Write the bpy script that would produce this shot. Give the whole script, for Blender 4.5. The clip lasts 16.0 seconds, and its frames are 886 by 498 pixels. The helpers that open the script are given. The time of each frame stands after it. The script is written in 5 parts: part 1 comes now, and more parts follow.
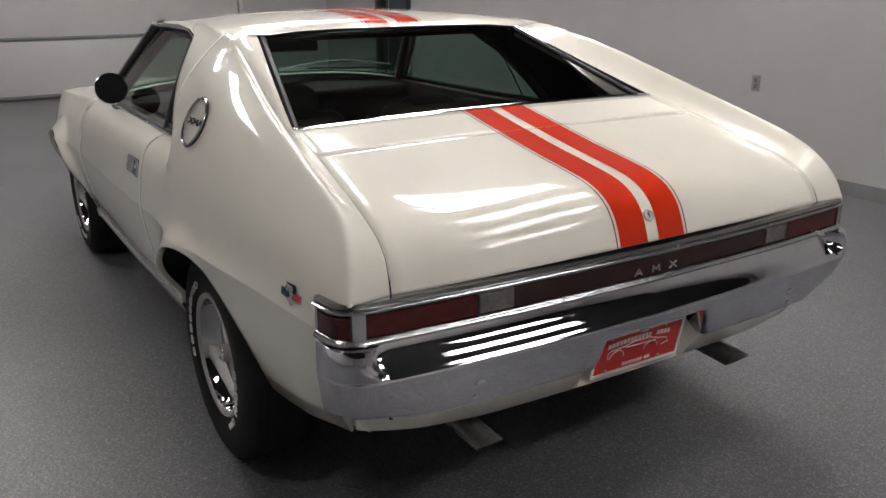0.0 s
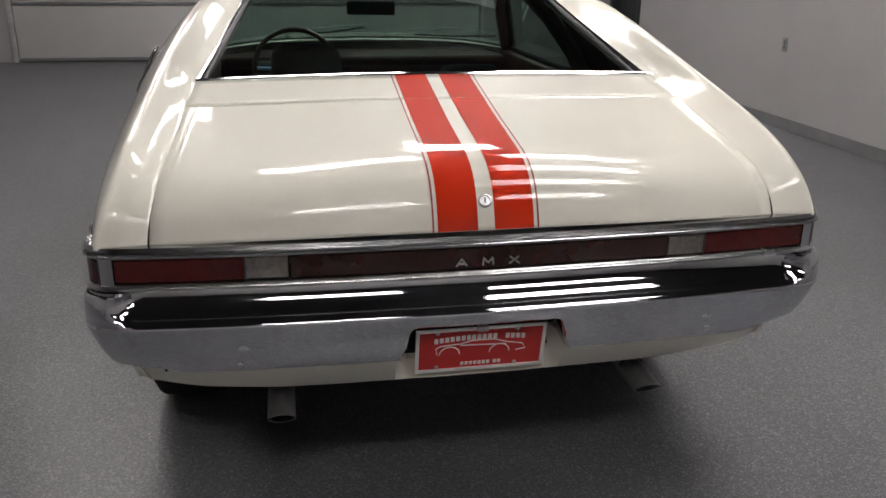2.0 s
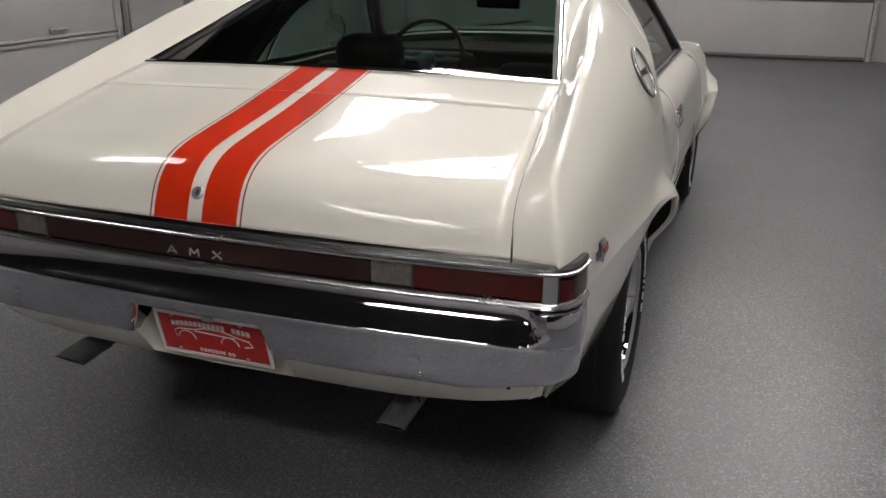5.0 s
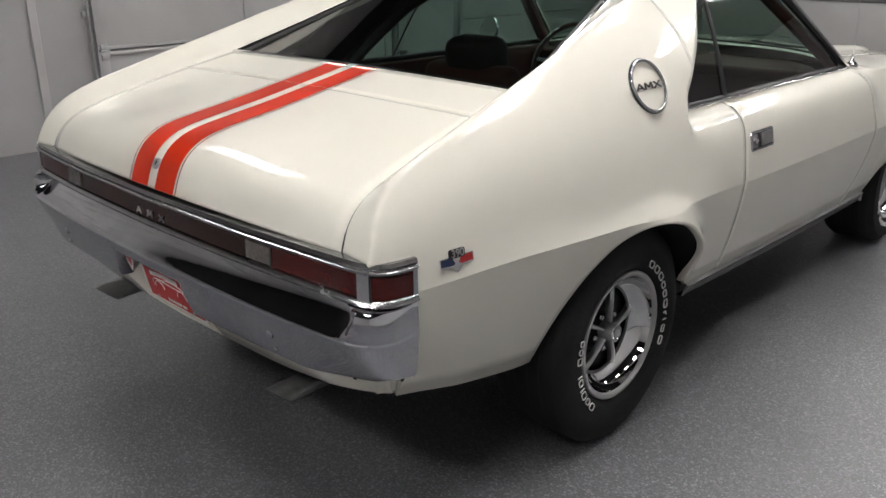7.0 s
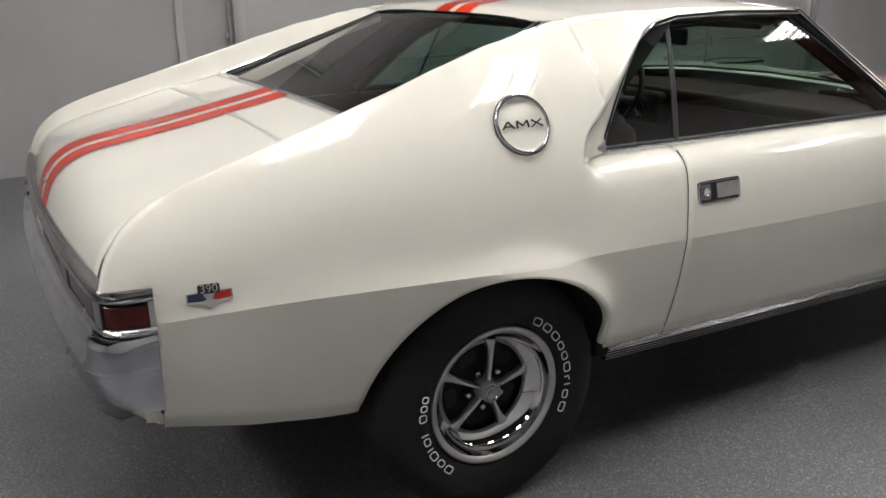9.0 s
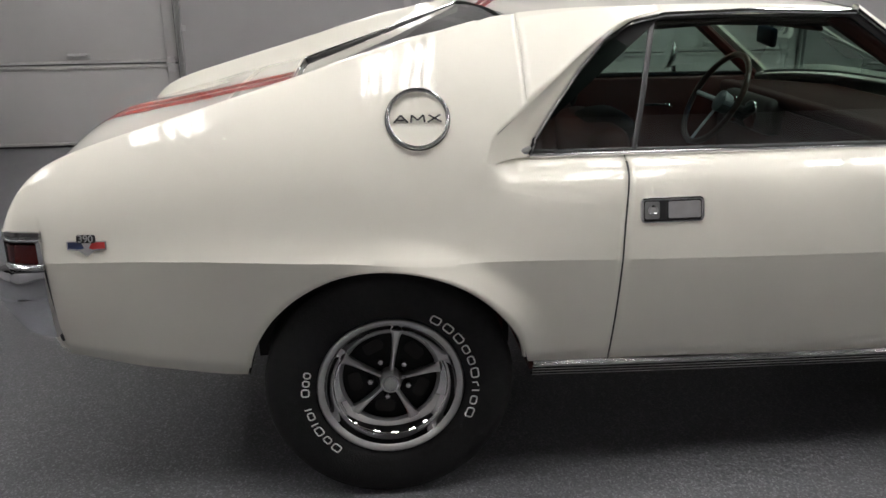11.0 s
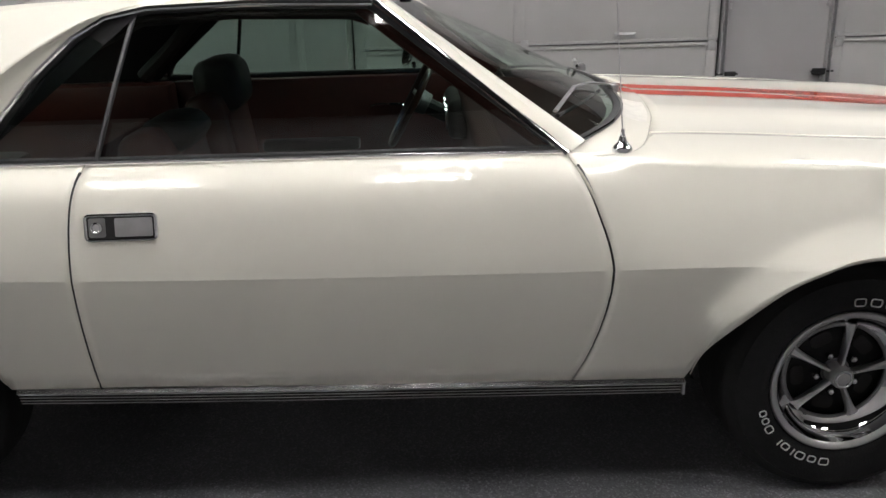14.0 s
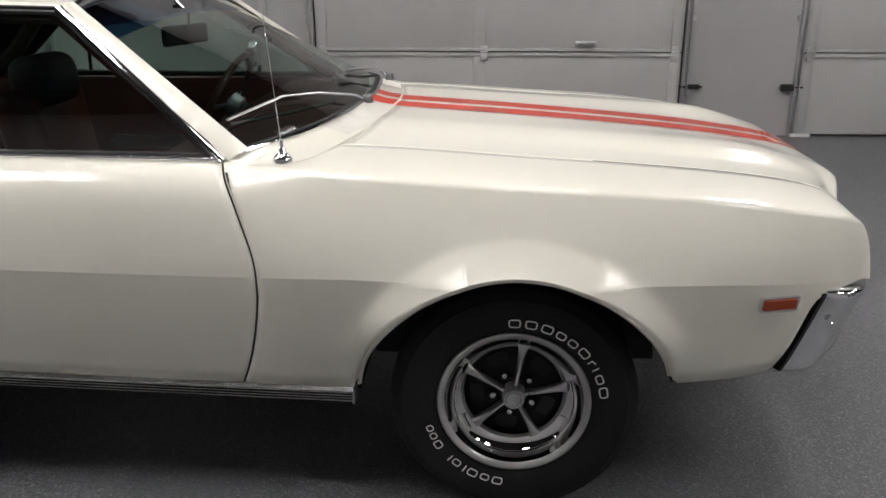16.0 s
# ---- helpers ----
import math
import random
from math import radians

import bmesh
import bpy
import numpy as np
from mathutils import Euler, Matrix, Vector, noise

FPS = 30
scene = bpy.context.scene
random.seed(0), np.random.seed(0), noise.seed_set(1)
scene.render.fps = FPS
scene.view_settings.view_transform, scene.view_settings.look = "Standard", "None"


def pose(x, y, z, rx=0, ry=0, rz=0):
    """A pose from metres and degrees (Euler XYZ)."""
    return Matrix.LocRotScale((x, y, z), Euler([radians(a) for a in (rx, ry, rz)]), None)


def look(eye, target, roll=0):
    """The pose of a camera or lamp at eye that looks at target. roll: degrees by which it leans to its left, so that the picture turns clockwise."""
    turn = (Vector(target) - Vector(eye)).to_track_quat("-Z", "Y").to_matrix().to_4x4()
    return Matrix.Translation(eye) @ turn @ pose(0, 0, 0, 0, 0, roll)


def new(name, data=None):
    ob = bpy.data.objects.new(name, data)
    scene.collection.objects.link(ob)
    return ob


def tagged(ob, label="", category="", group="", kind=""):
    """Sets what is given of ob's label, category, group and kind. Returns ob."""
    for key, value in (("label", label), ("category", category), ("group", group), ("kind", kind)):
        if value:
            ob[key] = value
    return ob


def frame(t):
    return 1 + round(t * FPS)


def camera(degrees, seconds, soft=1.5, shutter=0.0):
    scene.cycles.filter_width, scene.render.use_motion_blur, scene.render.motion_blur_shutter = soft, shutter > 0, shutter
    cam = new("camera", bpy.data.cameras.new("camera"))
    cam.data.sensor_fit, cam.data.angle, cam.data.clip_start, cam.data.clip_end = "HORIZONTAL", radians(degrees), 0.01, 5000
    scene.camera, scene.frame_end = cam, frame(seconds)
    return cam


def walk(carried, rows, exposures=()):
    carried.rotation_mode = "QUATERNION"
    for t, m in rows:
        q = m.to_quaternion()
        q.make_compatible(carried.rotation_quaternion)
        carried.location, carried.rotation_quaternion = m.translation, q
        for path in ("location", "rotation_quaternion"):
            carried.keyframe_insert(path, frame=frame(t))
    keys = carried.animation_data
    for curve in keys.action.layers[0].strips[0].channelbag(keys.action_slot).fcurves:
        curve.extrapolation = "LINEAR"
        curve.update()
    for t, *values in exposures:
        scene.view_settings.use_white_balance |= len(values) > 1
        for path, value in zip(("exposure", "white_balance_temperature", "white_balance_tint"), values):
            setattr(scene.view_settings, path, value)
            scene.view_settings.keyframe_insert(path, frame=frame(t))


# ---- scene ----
cam = camera(56.4, 16.0)
EXPOSURES = [(0.0, 0.0, 6640, 12), (1.5, -0.09, 6640, 12), (3.5, -0.24, 6640, 12), (4.5, -0.26, 6640, 12), (7.0, 0.19, 6500, 10), (8.5, 0.17, 6500, 10), (11.0, 0.09, 6500, 10), (12.5, 0.13, 6500, 10), (14.0, 0.08, 6500, 10), (16.0, 0.0, 6500, 10)]
PATH = [
    (0, (-1.481, -2.357, 1.429), (-0.485, -0.735, 0.814), -0.3),
    (0.5, (-1.229, -2.491, 1.399), (-0.357, -0.795, 0.797), 0.0),
    (1, (-0.973, -2.561, 1.386), (-0.257, -0.801, 0.763), -0.1),
    (1.5, (-0.696, -2.594, 1.387), (-0.16, -0.776, 0.749), -0.4),
    (2, (-0.425, -2.636, 1.372), (-0.065, -0.783, 0.711), 0.6),
    (2.5, (-0.151, -2.669, 1.365), (0.026, -0.793, 0.695), 0.4),
    (3, (0.150, -2.627, 1.371), (0.147, -0.742, 0.702), -0.5),
    (3.5, (0.430, -2.612, 1.363), (0.247, -0.734, 0.699), -1.0),
    (4, (0.688, -2.600, 1.371), (0.371, -0.738, 0.712), -0.9),
    (4.5, (0.909, -2.512, 1.378), (0.437, -0.688, 0.709), -0.4),
    (7, (1.993, -1.927, 1.393), (0.691, -0.572, 0.711), -0.2),
    (7.5, (2.169, -1.753, 1.392), (0.757, -0.5, 0.731), -0.3),
    (8, (2.262, -1.532, 1.388), (0.758, -0.389, 0.731), -0.1),
    (8.5, (2.367, -1.31, 1.391), (0.798, -0.247, 0.751), -0.4),
    (11, (2.829, -0.073, 1.388), (0.947, 0.133, 0.745), -0.6),
    (11.5, (2.812, 0.167, 1.374), (0.924, 0.31, 0.732), -0.8),
    (12, (2.791, 0.389, 1.369), (0.904, 0.515, 0.718), -1.4),
    (12.5, (2.801, 0.665, 1.365), (0.916, 0.748, 0.701), -0.9),
    (13, (2.77, 0.928, 1.362), (0.883, 1.01, 0.705), -1.1),
    (13.5, (2.71, 1.173, 1.356), (0.819, 1.239, 0.708), -1.5),
    (14, (2.7, 1.413, 1.352), (0.811, 1.45, 0.697), -1.6),
    (14.5, (2.731, 1.668, 1.352), (0.842, 1.619, 0.697), -1.4),
    (15, (2.72, 1.909, 1.342), (0.831, 1.886, 0.686), -0.8),
    (15.5, (2.713, 2.148, 1.36), (0.824, 2.124, 0.704), -1.1),
    (16, (2.719, 2.416, 1.373), (0.834, 2.284, 0.719), -0.2),
]
walk(cam, [(t, look(eye, target, roll)) for t, eye, target, roll in PATH], EXPOSURES)

# ---------------------------------------------------------------- light
world = bpy.data.worlds.new("world")
scene.world = world
world.use_nodes = True
world.node_tree.nodes["Background"].inputs[0].default_value = (0.5, 0.53, 0.58, 1)
world.node_tree.nodes["Background"].inputs[1].default_value = 0.02
TUBE_POWER = 23.0
CEIL = 3.48


# ---------------------------------------------------------------- materials
def mat(name, base, rough=0.5, metal=0.0, coat=0.0, coat_rough=0.03, spec=0.5):
    m = bpy.data.materials.new(name)
    m.use_nodes = True
    b = m.node_tree.nodes["Principled BSDF"]
    b.inputs["Base Color"].default_value = (*base, 1)
    b.inputs["Roughness"].default_value = rough
    b.inputs["Metallic"].default_value = metal
    b.inputs["Coat Weight"].default_value = coat
    b.inputs["Coat Roughness"].default_value = coat_rough
    b.inputs["Specular IOR Level"].default_value = spec
    return m


def vary(m, scale, low, high, detail=4.0, rough=None, bump=0.0, bump_scale=None, stretch=(1, 1, 1)):
    """Two-scale colour variation from noise, with roughness and relief."""
    nt = m.node_tree
    b = nt.nodes["Principled BSDF"]
    tc = nt.nodes.new("ShaderNodeTexCoord")
    mp = nt.nodes.new("ShaderNodeMapping")
    mp.inputs["Scale"].default_value = stretch
    nt.links.new(tc.outputs["Object"], mp.inputs["Vector"])
    n = nt.nodes.new("ShaderNodeTexNoise")
    n.inputs["Scale"].default_value = scale
    n.inputs["Detail"].default_value = detail
    nt.links.new(mp.outputs[0], n.inputs["Vector"])
    n2 = nt.nodes.new("ShaderNodeTexNoise")
    n2.inputs["Scale"].default_value = scale * 0.13
    nt.links.new(mp.outputs[0], n2.inputs["Vector"])
    add = nt.nodes.new("ShaderNodeMath")
    add.operation = "ADD"
    nt.links.new(n.outputs["Fac"], add.inputs[0])
    nt.links.new(n2.outputs["Fac"], add.inputs[1])
    half = nt.nodes.new("ShaderNodeMath")
    half.operation = "MULTIPLY"
    half.inputs[1].default_value = 0.5
    nt.links.new(add.outputs[0], half.inputs[0])
    cr = nt.nodes.new("ShaderNodeValToRGB")
    cr.color_ramp.elements[0].position, cr.color_ramp.elements[1].position = 0.35, 0.65
    cr.color_ramp.elements[0].color, cr.color_ramp.elements[1].color = (*low, 1), (*high, 1)
    nt.links.new(half.outputs[0], cr.inputs["Fac"])
    nt.links.new(cr.outputs["Color"], b.inputs["Base Color"])
    if rough:
        mr = nt.nodes.new("ShaderNodeMapRange")
        mr.inputs["From Min"].default_value, mr.inputs["From Max"].default_value = 0.3, 0.7
        mr.inputs["To Min"].default_value, mr.inputs["To Max"].default_value = rough
        nt.links.new(half.outputs[0], mr.inputs["Value"])
        nt.links.new(mr.outputs[0], b.inputs["Roughness"])
    if bump:
        n3 = nt.nodes.new("ShaderNodeTexNoise")
        n3.inputs["Scale"].default_value = bump_scale or scale
        nt.links.new(mp.outputs[0], n3.inputs["Vector"])
        bp = nt.nodes.new("ShaderNodeBump")
        bp.inputs["Strength"].default_value = bump
        bp.inputs["Distance"].default_value = 0.01
        nt.links.new(n3.outputs["Fac"], bp.inputs["Height"])
        nt.links.new(bp.outputs[0], b.inputs["Normal"])
    return m


def flake_floor():
    """Grey epoxy floor with broadcast flakes of several greys under a clear coat."""
    m = mat("epoxy_flake", (0.1, 0.1, 0.11), 0.5, coat=0.42, coat_rough=0.28)
    nt = m.node_tree
    b = nt.nodes["Principled BSDF"]
    tc = nt.nodes.new("ShaderNodeTexCoord")
    vo = nt.nodes.new("ShaderNodeTexVoronoi")
    vo.inputs["Scale"].default_value = 210
    nt.links.new(tc.outputs["Object"], vo.inputs["Vector"])
    sp = nt.nodes.new("ShaderNodeSeparateColor")
    nt.links.new(vo.outputs["Color"], sp.inputs[0])
    cr = nt.nodes.new("ShaderNodeValToRGB")
    cr.color_ramp.interpolation = "CONSTANT"
    e = cr.color_ramp.elements
    e[0].position, e[0].color = 0, (0.102, 0.103, 0.111, 1)
    e[1].position, e[1].color = 0.45, (0.136, 0.137, 0.147, 1)
    x = e.new(0.75)
    x.color = (0.186, 0.187, 0.199, 1)
    x = e.new(0.93)
    x.color = (0.265, 0.265, 0.278, 1)
    nt.links.new(sp.outputs[0], cr.inputs["Fac"])
    n = nt.nodes.new("ShaderNodeTexNoise")
    n.inputs["Scale"].default_value = 0.9
    n.inputs["Detail"].default_value = 5
    nt.links.new(tc.outputs["Object"], n.inputs["Vector"])
    mr = nt.nodes.new("ShaderNodeMapRange")
    mr.inputs["From Min"].default_value, mr.inputs["From Max"].default_value = 0.3, 0.7
    mr.inputs["To Min"].default_value, mr.inputs["To Max"].default_value = 0.85, 1.12
    nt.links.new(n.outputs["Fac"], mr.inputs["Value"])
    mx = nt.nodes.new("ShaderNodeVectorMath")
    mx.operation = "SCALE"
    nt.links.new(cr.outputs["Color"], mx.inputs[0])
    nt.links.new(mr.outputs[0], mx.inputs["Scale"])
    nt.links.new(mx.outputs[0], b.inputs["Base Color"])
    n2 = nt.nodes.new("ShaderNodeTexNoise")
    n2.inputs["Scale"].default_value = 70
    nt.links.new(tc.outputs["Object"], n2.inputs["Vector"])
    bp = nt.nodes.new("ShaderNodeBump")
    bp.inputs["Strength"].default_value = 0.35
    bp.inputs["Distance"].default_value = 0.004
    nt.links.new(n2.outputs["Fac"], bp.inputs["Height"])
    nt.links.new(bp.outputs[0], b.inputs["Normal"])
    nt.links.new(bp.outputs[0], b.inputs["Coat Normal"])
    return m


def glass(name, tint, gloss=1.0):
    """A thin tinted pane: tinted see-through, with a mirror on top that grows towards grazing views."""
    m = bpy.data.materials.new(name)
    m.use_nodes = True
    nt = m.node_tree
    nt.nodes.remove(nt.nodes["Principled BSDF"])
    tr = nt.nodes.new("ShaderNodeBsdfTransparent")
    tr.inputs[0].default_value = (*tint, 1)
    gl = nt.nodes.new("ShaderNodeBsdfGlossy")
    gl.inputs["Roughness"].default_value = 0.02
    gl.inputs[0].default_value = (gloss, gloss, gloss, 1)
    lw = nt.nodes.new("ShaderNodeLayerWeight")
    pw = nt.nodes.new("ShaderNodeMath")
    pw.operation = "POWER"
    pw.inputs[1].default_value = 5.0
    nt.links.new(lw.outputs["Facing"], pw.inputs[0])
    fr = nt.nodes.new("ShaderNodeMath")
    fr.operation = "MULTIPLY_ADD"
    fr.inputs[1].default_value, fr.inputs[2].default_value = 0.9, 0.075
    nt.links.new(pw.outputs[0], fr.inputs[0])
    mx = nt.nodes.new("ShaderNodeMixShader")
    nt.links.new(fr.outputs[0], mx.inputs[0])
    nt.links.new(tr.outputs[0], mx.inputs[1])
    nt.links.new(gl.outputs[0], mx.inputs[2])
    nt.links.new(mx.outputs[0], nt.nodes["Material Output"].inputs[0])
    return m


def lamp_mat(name, colour, power):
    m = bpy.data.materials.new(name)
    m.use_nodes = True
    b = m.node_tree.nodes["Principled BSDF"]
    b.inputs["Base Color"].default_value = (0.9, 0.9, 0.9, 1)
    b.inputs["Emission Color"].default_value = (*colour, 1)
    b.inputs["Emission Strength"].default_value = power
    return m


PAINT = vary(mat("cream_paint", (0.8, 0.78, 0.70), 0.32, coat=1.0, coat_rough=0.03, spec=0.12), 3.0,
             (0.838, 0.812, 0.722), (0.858, 0.833, 0.744), rough=(0.3, 0.36))
RED = vary(mat("orange_red_stripe", (0.60, 0.028, 0.005), 0.45, coat=0.9, coat_rough=0.02, spec=0.05), 5.0, (0.57, 0.025, 0.004), (0.63, 0.032, 0.006))
PINLINE = mat("dark_red_pinstripe", (0.30, 0.03, 0.02), 0.4, coat=0.6)
RIM_CHROME = mat("polished_rim", (0.72, 0.72, 0.73), 0.03, 1.0)
CHROME = vary(mat("chrome", (0.75, 0.75, 0.76), 0.07, 1.0), 9.0, (0.70, 0.70, 0.715), (0.80, 0.80, 0.81), rough=(0.05, 0.11))
WORN_CHROME = vary(mat("aged_chrome", (0.62, 0.62, 0.65), 0.12, 1.0), 14.0, (0.56, 0.57, 0.61), (0.70, 0.70, 0.73), rough=(0.02, 0.075), bump=0.012, bump_scale=30)
BRUSHED = vary(mat("brushed_metal", (0.55, 0.55, 0.56), 0.32, 1.0), 40.0, (0.5, 0.5, 0.51), (0.6, 0.6, 0.61), rough=(0.28, 0.38))
CAST = vary(mat("cast_grey_metal", (0.24, 0.24, 0.245), 0.38, 0.6), 30.0, (0.20, 0.20, 0.205), (0.28, 0.28, 0.285))
RUBBER = vary(mat("tyre_rubber", (0.009, 0.009, 0.0095), 0.7, spec=0.3), 60.0, (0.007, 0.007, 0.0075), (0.012, 0.012, 0.0125), bump=0.2, bump_scale=200)
BLACK = vary(mat("black_trim", (0.012, 0.012, 0.013), 0.5), 20.0, (0.010, 0.010, 0.011), (0.017, 0.017, 0.018))
DULL_TRIM = vary(mat("dulled_bright_trim", (0.5, 0.5, 0.51), 0.26, 1.0), 25.0, (0.45, 0.45, 0.46), (0.51, 0.51, 0.52), rough=(0.23, 0.28))
DARK_CHROME = vary(mat("dark_grey_chrome", (0.3, 0.3, 0.31), 0.2, 1.0), 25.0, (0.24, 0.24, 0.245), (0.36, 0.36, 0.37), rough=(0.19, 0.23))
BRIGHT_TRIM = vary(mat("polished_trim", (0.75, 0.75, 0.76), 0.22, 1.0), 30.0, (0.70, 0.70, 0.71), (0.80, 0.80, 0.81), rough=(0.18, 0.26))
RING_STEEL = vary(mat("satin_ring_steel", (0.5, 0.5, 0.5), 0.36, 0.85), 50.0, (0.47, 0.47, 0.47), (0.53, 0.53, 0.53), rough=(0.33, 0.40))
SPOKE = vary(mat("bright_cast_spoke", (0.6, 0.6, 0.6), 0.3, 0.85), 40.0, (0.56, 0.56, 0.565), (0.66, 0.66, 0.665), rough=(0.26, 0.36))
TIP_STEEL = vary(mat("worn_tip_steel", (0.4, 0.4, 0.4), 0.35, 0.5), 40.0, (0.15, 0.15, 0.15), (0.24, 0.24, 0.24), rough=(0.28, 0.42))
SATIN = vary(mat("satin_steel", (0.42, 0.42, 0.42), 0.45, 0.5), 60.0, (0.38, 0.38, 0.38), (0.46, 0.46, 0.46))
DULL_BLACK = vary(mat("dull_black_paint", (0.006, 0.006, 0.0065), 0.6, spec=0.2), 30.0, (0.005, 0.005, 0.0055), (0.009, 0.009, 0.0095))
GLOSSBLACK = mat("gloss_black_paint", (0.012, 0.012, 0.013), 0.25)
UNDER = vary(mat("underbody_black", (0.01, 0.01, 0.01), 0.85), 12.0, (0.007, 0.007, 0.007), (0.016, 0.015, 0.014))
PLATE_WHITE = mat("white_plate_print", (0.85, 0.85, 0.83), 0.5)
WHITE = mat("white_lettering", (0.78, 0.78, 0.76), 0.6)
LENS = vary(mat("red_lens", (0.07, 0.005, 0.005), 0.2, coat=0.35), 30.0, (0.052, 0.0042, 0.0032), (0.085, 0.0062, 0.005))
LENS_DARK = vary(mat("smoked_red_panel", (0.03, 0.006, 0.007), 0.22, coat=0.2), 30.0, (0.024, 0.008, 0.006), (0.036, 0.012, 0.009))
LENS_WHITE = vary(mat("clear_lens", (0.14, 0.12, 0.11), 0.25, coat=0.6), 90.0, (0.09, 0.08, 0.075), (0.16, 0.145, 0.135))
AMBER = mat("amber_lens", (0.36, 0.05, 0.012), 0.2, coat=0.6)
PLATE_RED = vary(mat("red_plate", (0.55, 0.03, 0.025), 0.4), 20.0, (0.5, 0.025, 0.022), (0.6, 0.035, 0.03))
EMBLEM_DARK = mat("dark_emblem_metal", (0.05, 0.05, 0.052), 0.35, 0.6)
VENT = vary(mat("grey_cream_mesh", (0.5, 0.48, 0.44), 0.6), 300.0, (0.56, 0.54, 0.50), (0.70, 0.68, 0.62))
BLUE = mat("blue_enamel", (0.015, 0.03, 0.09), 0.3, coat=0.5)
RED_ENAMEL = mat("red_enamel", (0.45, 0.02, 0.02), 0.3, coat=0.5)
VINYL = vary(mat("red_vinyl", (0.17, 0.022, 0.013), 0.45), 40.0, (0.062, 0.0075, 0.005), (0.085, 0.011, 0.007), bump=0.15, bump_scale=250)
SEAT_VINYL = vary(mat("deep_red_vinyl", (0.06, 0.009, 0.006), 0.45), 40.0, (0.080, 0.0125, 0.0085), (0.11, 0.018, 0.012), bump=0.15, bump_scale=250)
DASH_VINYL = vary(mat("dark_red_dash_vinyl", (0.035, 0.006, 0.0045), 0.6, spec=0.25), 40.0, (0.028, 0.005, 0.004), (0.042, 0.0075, 0.0055), bump=0.15, bump_scale=250)
DARK_VINYL = vary(mat("dark_vinyl", (0.02, 0.012, 0.011), 0.5), 40.0, (0.016, 0.010, 0.009), (0.028, 0.016, 0.014), bump=0.1, bump_scale=250)
CARPET = vary(mat("dark_red_carpet", (0.07, 0.012, 0.009), 0.95), 80.0, (0.05, 0.009, 0.007), (0.09, 0.015, 0.011), bump=0.4, bump_scale=400)
WALL = vary(mat("grey_wall_paint", (0.44, 0.43, 0.43), 0.6), 2.5, (0.36, 0.35, 0.35), (0.39, 0.38, 0.38), bump=0.08, bump_scale=120)
DOORP = vary(mat("grey_door_panel", (0.46, 0.45, 0.45), 0.5), 3.0, (0.43, 0.42, 0.415), (0.47, 0.46, 0.455), bump=0.06, bump_scale=90)
STEEL = vary(mat("galvanised_steel", (0.5, 0.5, 0.5), 0.45, 0.6), 25.0, (0.42, 0.42, 0.42), (0.56, 0.56, 0.56))
BASE = vary(mat("grey_baseboard", (0.17, 0.17, 0.175), 0.55), 8.0, (0.15, 0.15, 0.155), (0.19, 0.19, 0.195))
CEILM = vary(mat("black_ceiling", (0.02, 0.02, 0.021), 0.8), 3.0, (0.016, 0.016, 0.017), (0.026, 0.026, 0.027))
DOORDARK = vary(mat("dark_door_paint", (0.012, 0.014, 0.018), 0.4), 6.0, (0.010, 0.012, 0.015), (0.016, 0.018, 0.023))
OUTLET = mat("grey_cover_plate", (0.22, 0.22, 0.22), 0.45)
FLOOR = flake_floor()
GLASS = glass("green_tint_glass", (0.56, 0.67, 0.62))
GLASS_DEEP = glass("deeper_green_glass", (0.40, 0.52, 0.48))
ANODISED = mat("dark_anodised_trim", (0.04, 0.04, 0.042), 0.35, 0.5)
GLASS_BAND = glass("blue_shade_band", (0.06, 0.19, 0.38))
TUBE = lamp_mat("fluorescent_tube", (1.0, 0.975, 0.955), TUBE_POWER)
FIXTURE = mat("white_enamel_reflector", (0.8, 0.8, 0.8), 0.35)


# ---------------------------------------------------------------- mesh helpers
def part(name, bm, material, parent=None, label="", flat=False, fix=True, sharp=None):
    """Links a bmesh as one mesh object under a thing or a part."""
    if fix:
        bmesh.ops.recalc_face_normals(bm, faces=bm.faces[:])
    me = bpy.data.meshes.new(name)
    if not flat:
        for f in bm.faces:
            f.smooth = True
        lim = radians(sharp or 35)
        for e in bm.edges:
            if len(e.link_faces) == 2 and e.calc_face_angle(0) > lim:
                e.smooth = False
    bm.to_mesh(me)
    bm.free()
    me.materials.append(material)
    ob = new(name, me)
    if parent is not None:
        ob.parent = parent
    if label:
        tagged(ob, label=label)
    return ob


def empty(name, m=None):
    ob = new(name)
    if m is not None:
        ob.matrix_basis = m
    return ob


def grid(rows, closed=False):
    """A sheet of quads through rows of points."""
    bm = bmesh.new()
    vs = [[bm.verts.new(p) for p in row] for row in rows]
    for a, b in zip(vs, vs[1:]):
        n = len(a)
        for i in range(n if closed else n - 1):
            j = (i + 1) % n
            try:
                bm.faces.new((a[i], a[j], b[j], b[i]))
            except ValueError:
                pass
    bmesh.ops.remove_doubles(bm, verts=bm.verts[:], dist=1e-5)
    return bm


def facing(bm, away):
    """Turns an open sheet so that its faces look away from the given point."""
    bm.normal_update()
    s = sum(f.normal.dot(f.calc_center_median() - Vector(away)) * f.calc_area() for f in bm.faces)
    if s < 0:
        bmesh.ops.reverse_faces(bm, faces=bm.faces[:])
    return bm


def box(lo, hi, bevel=0.0, seg=2):
    bm = bmesh.new()
    bmesh.ops.create_cube(bm, size=1)
    for v in bm.verts:
        v.co = Vector([lo[i] + (v.co[i] + 0.5) * (hi[i] - lo[i]) for i in range(3)])
    if bevel:
        bmesh.ops.bevel(bm, geom=bm.edges[:], offset=bevel, segments=seg, affect="EDGES", profile=0.5)
    return bm


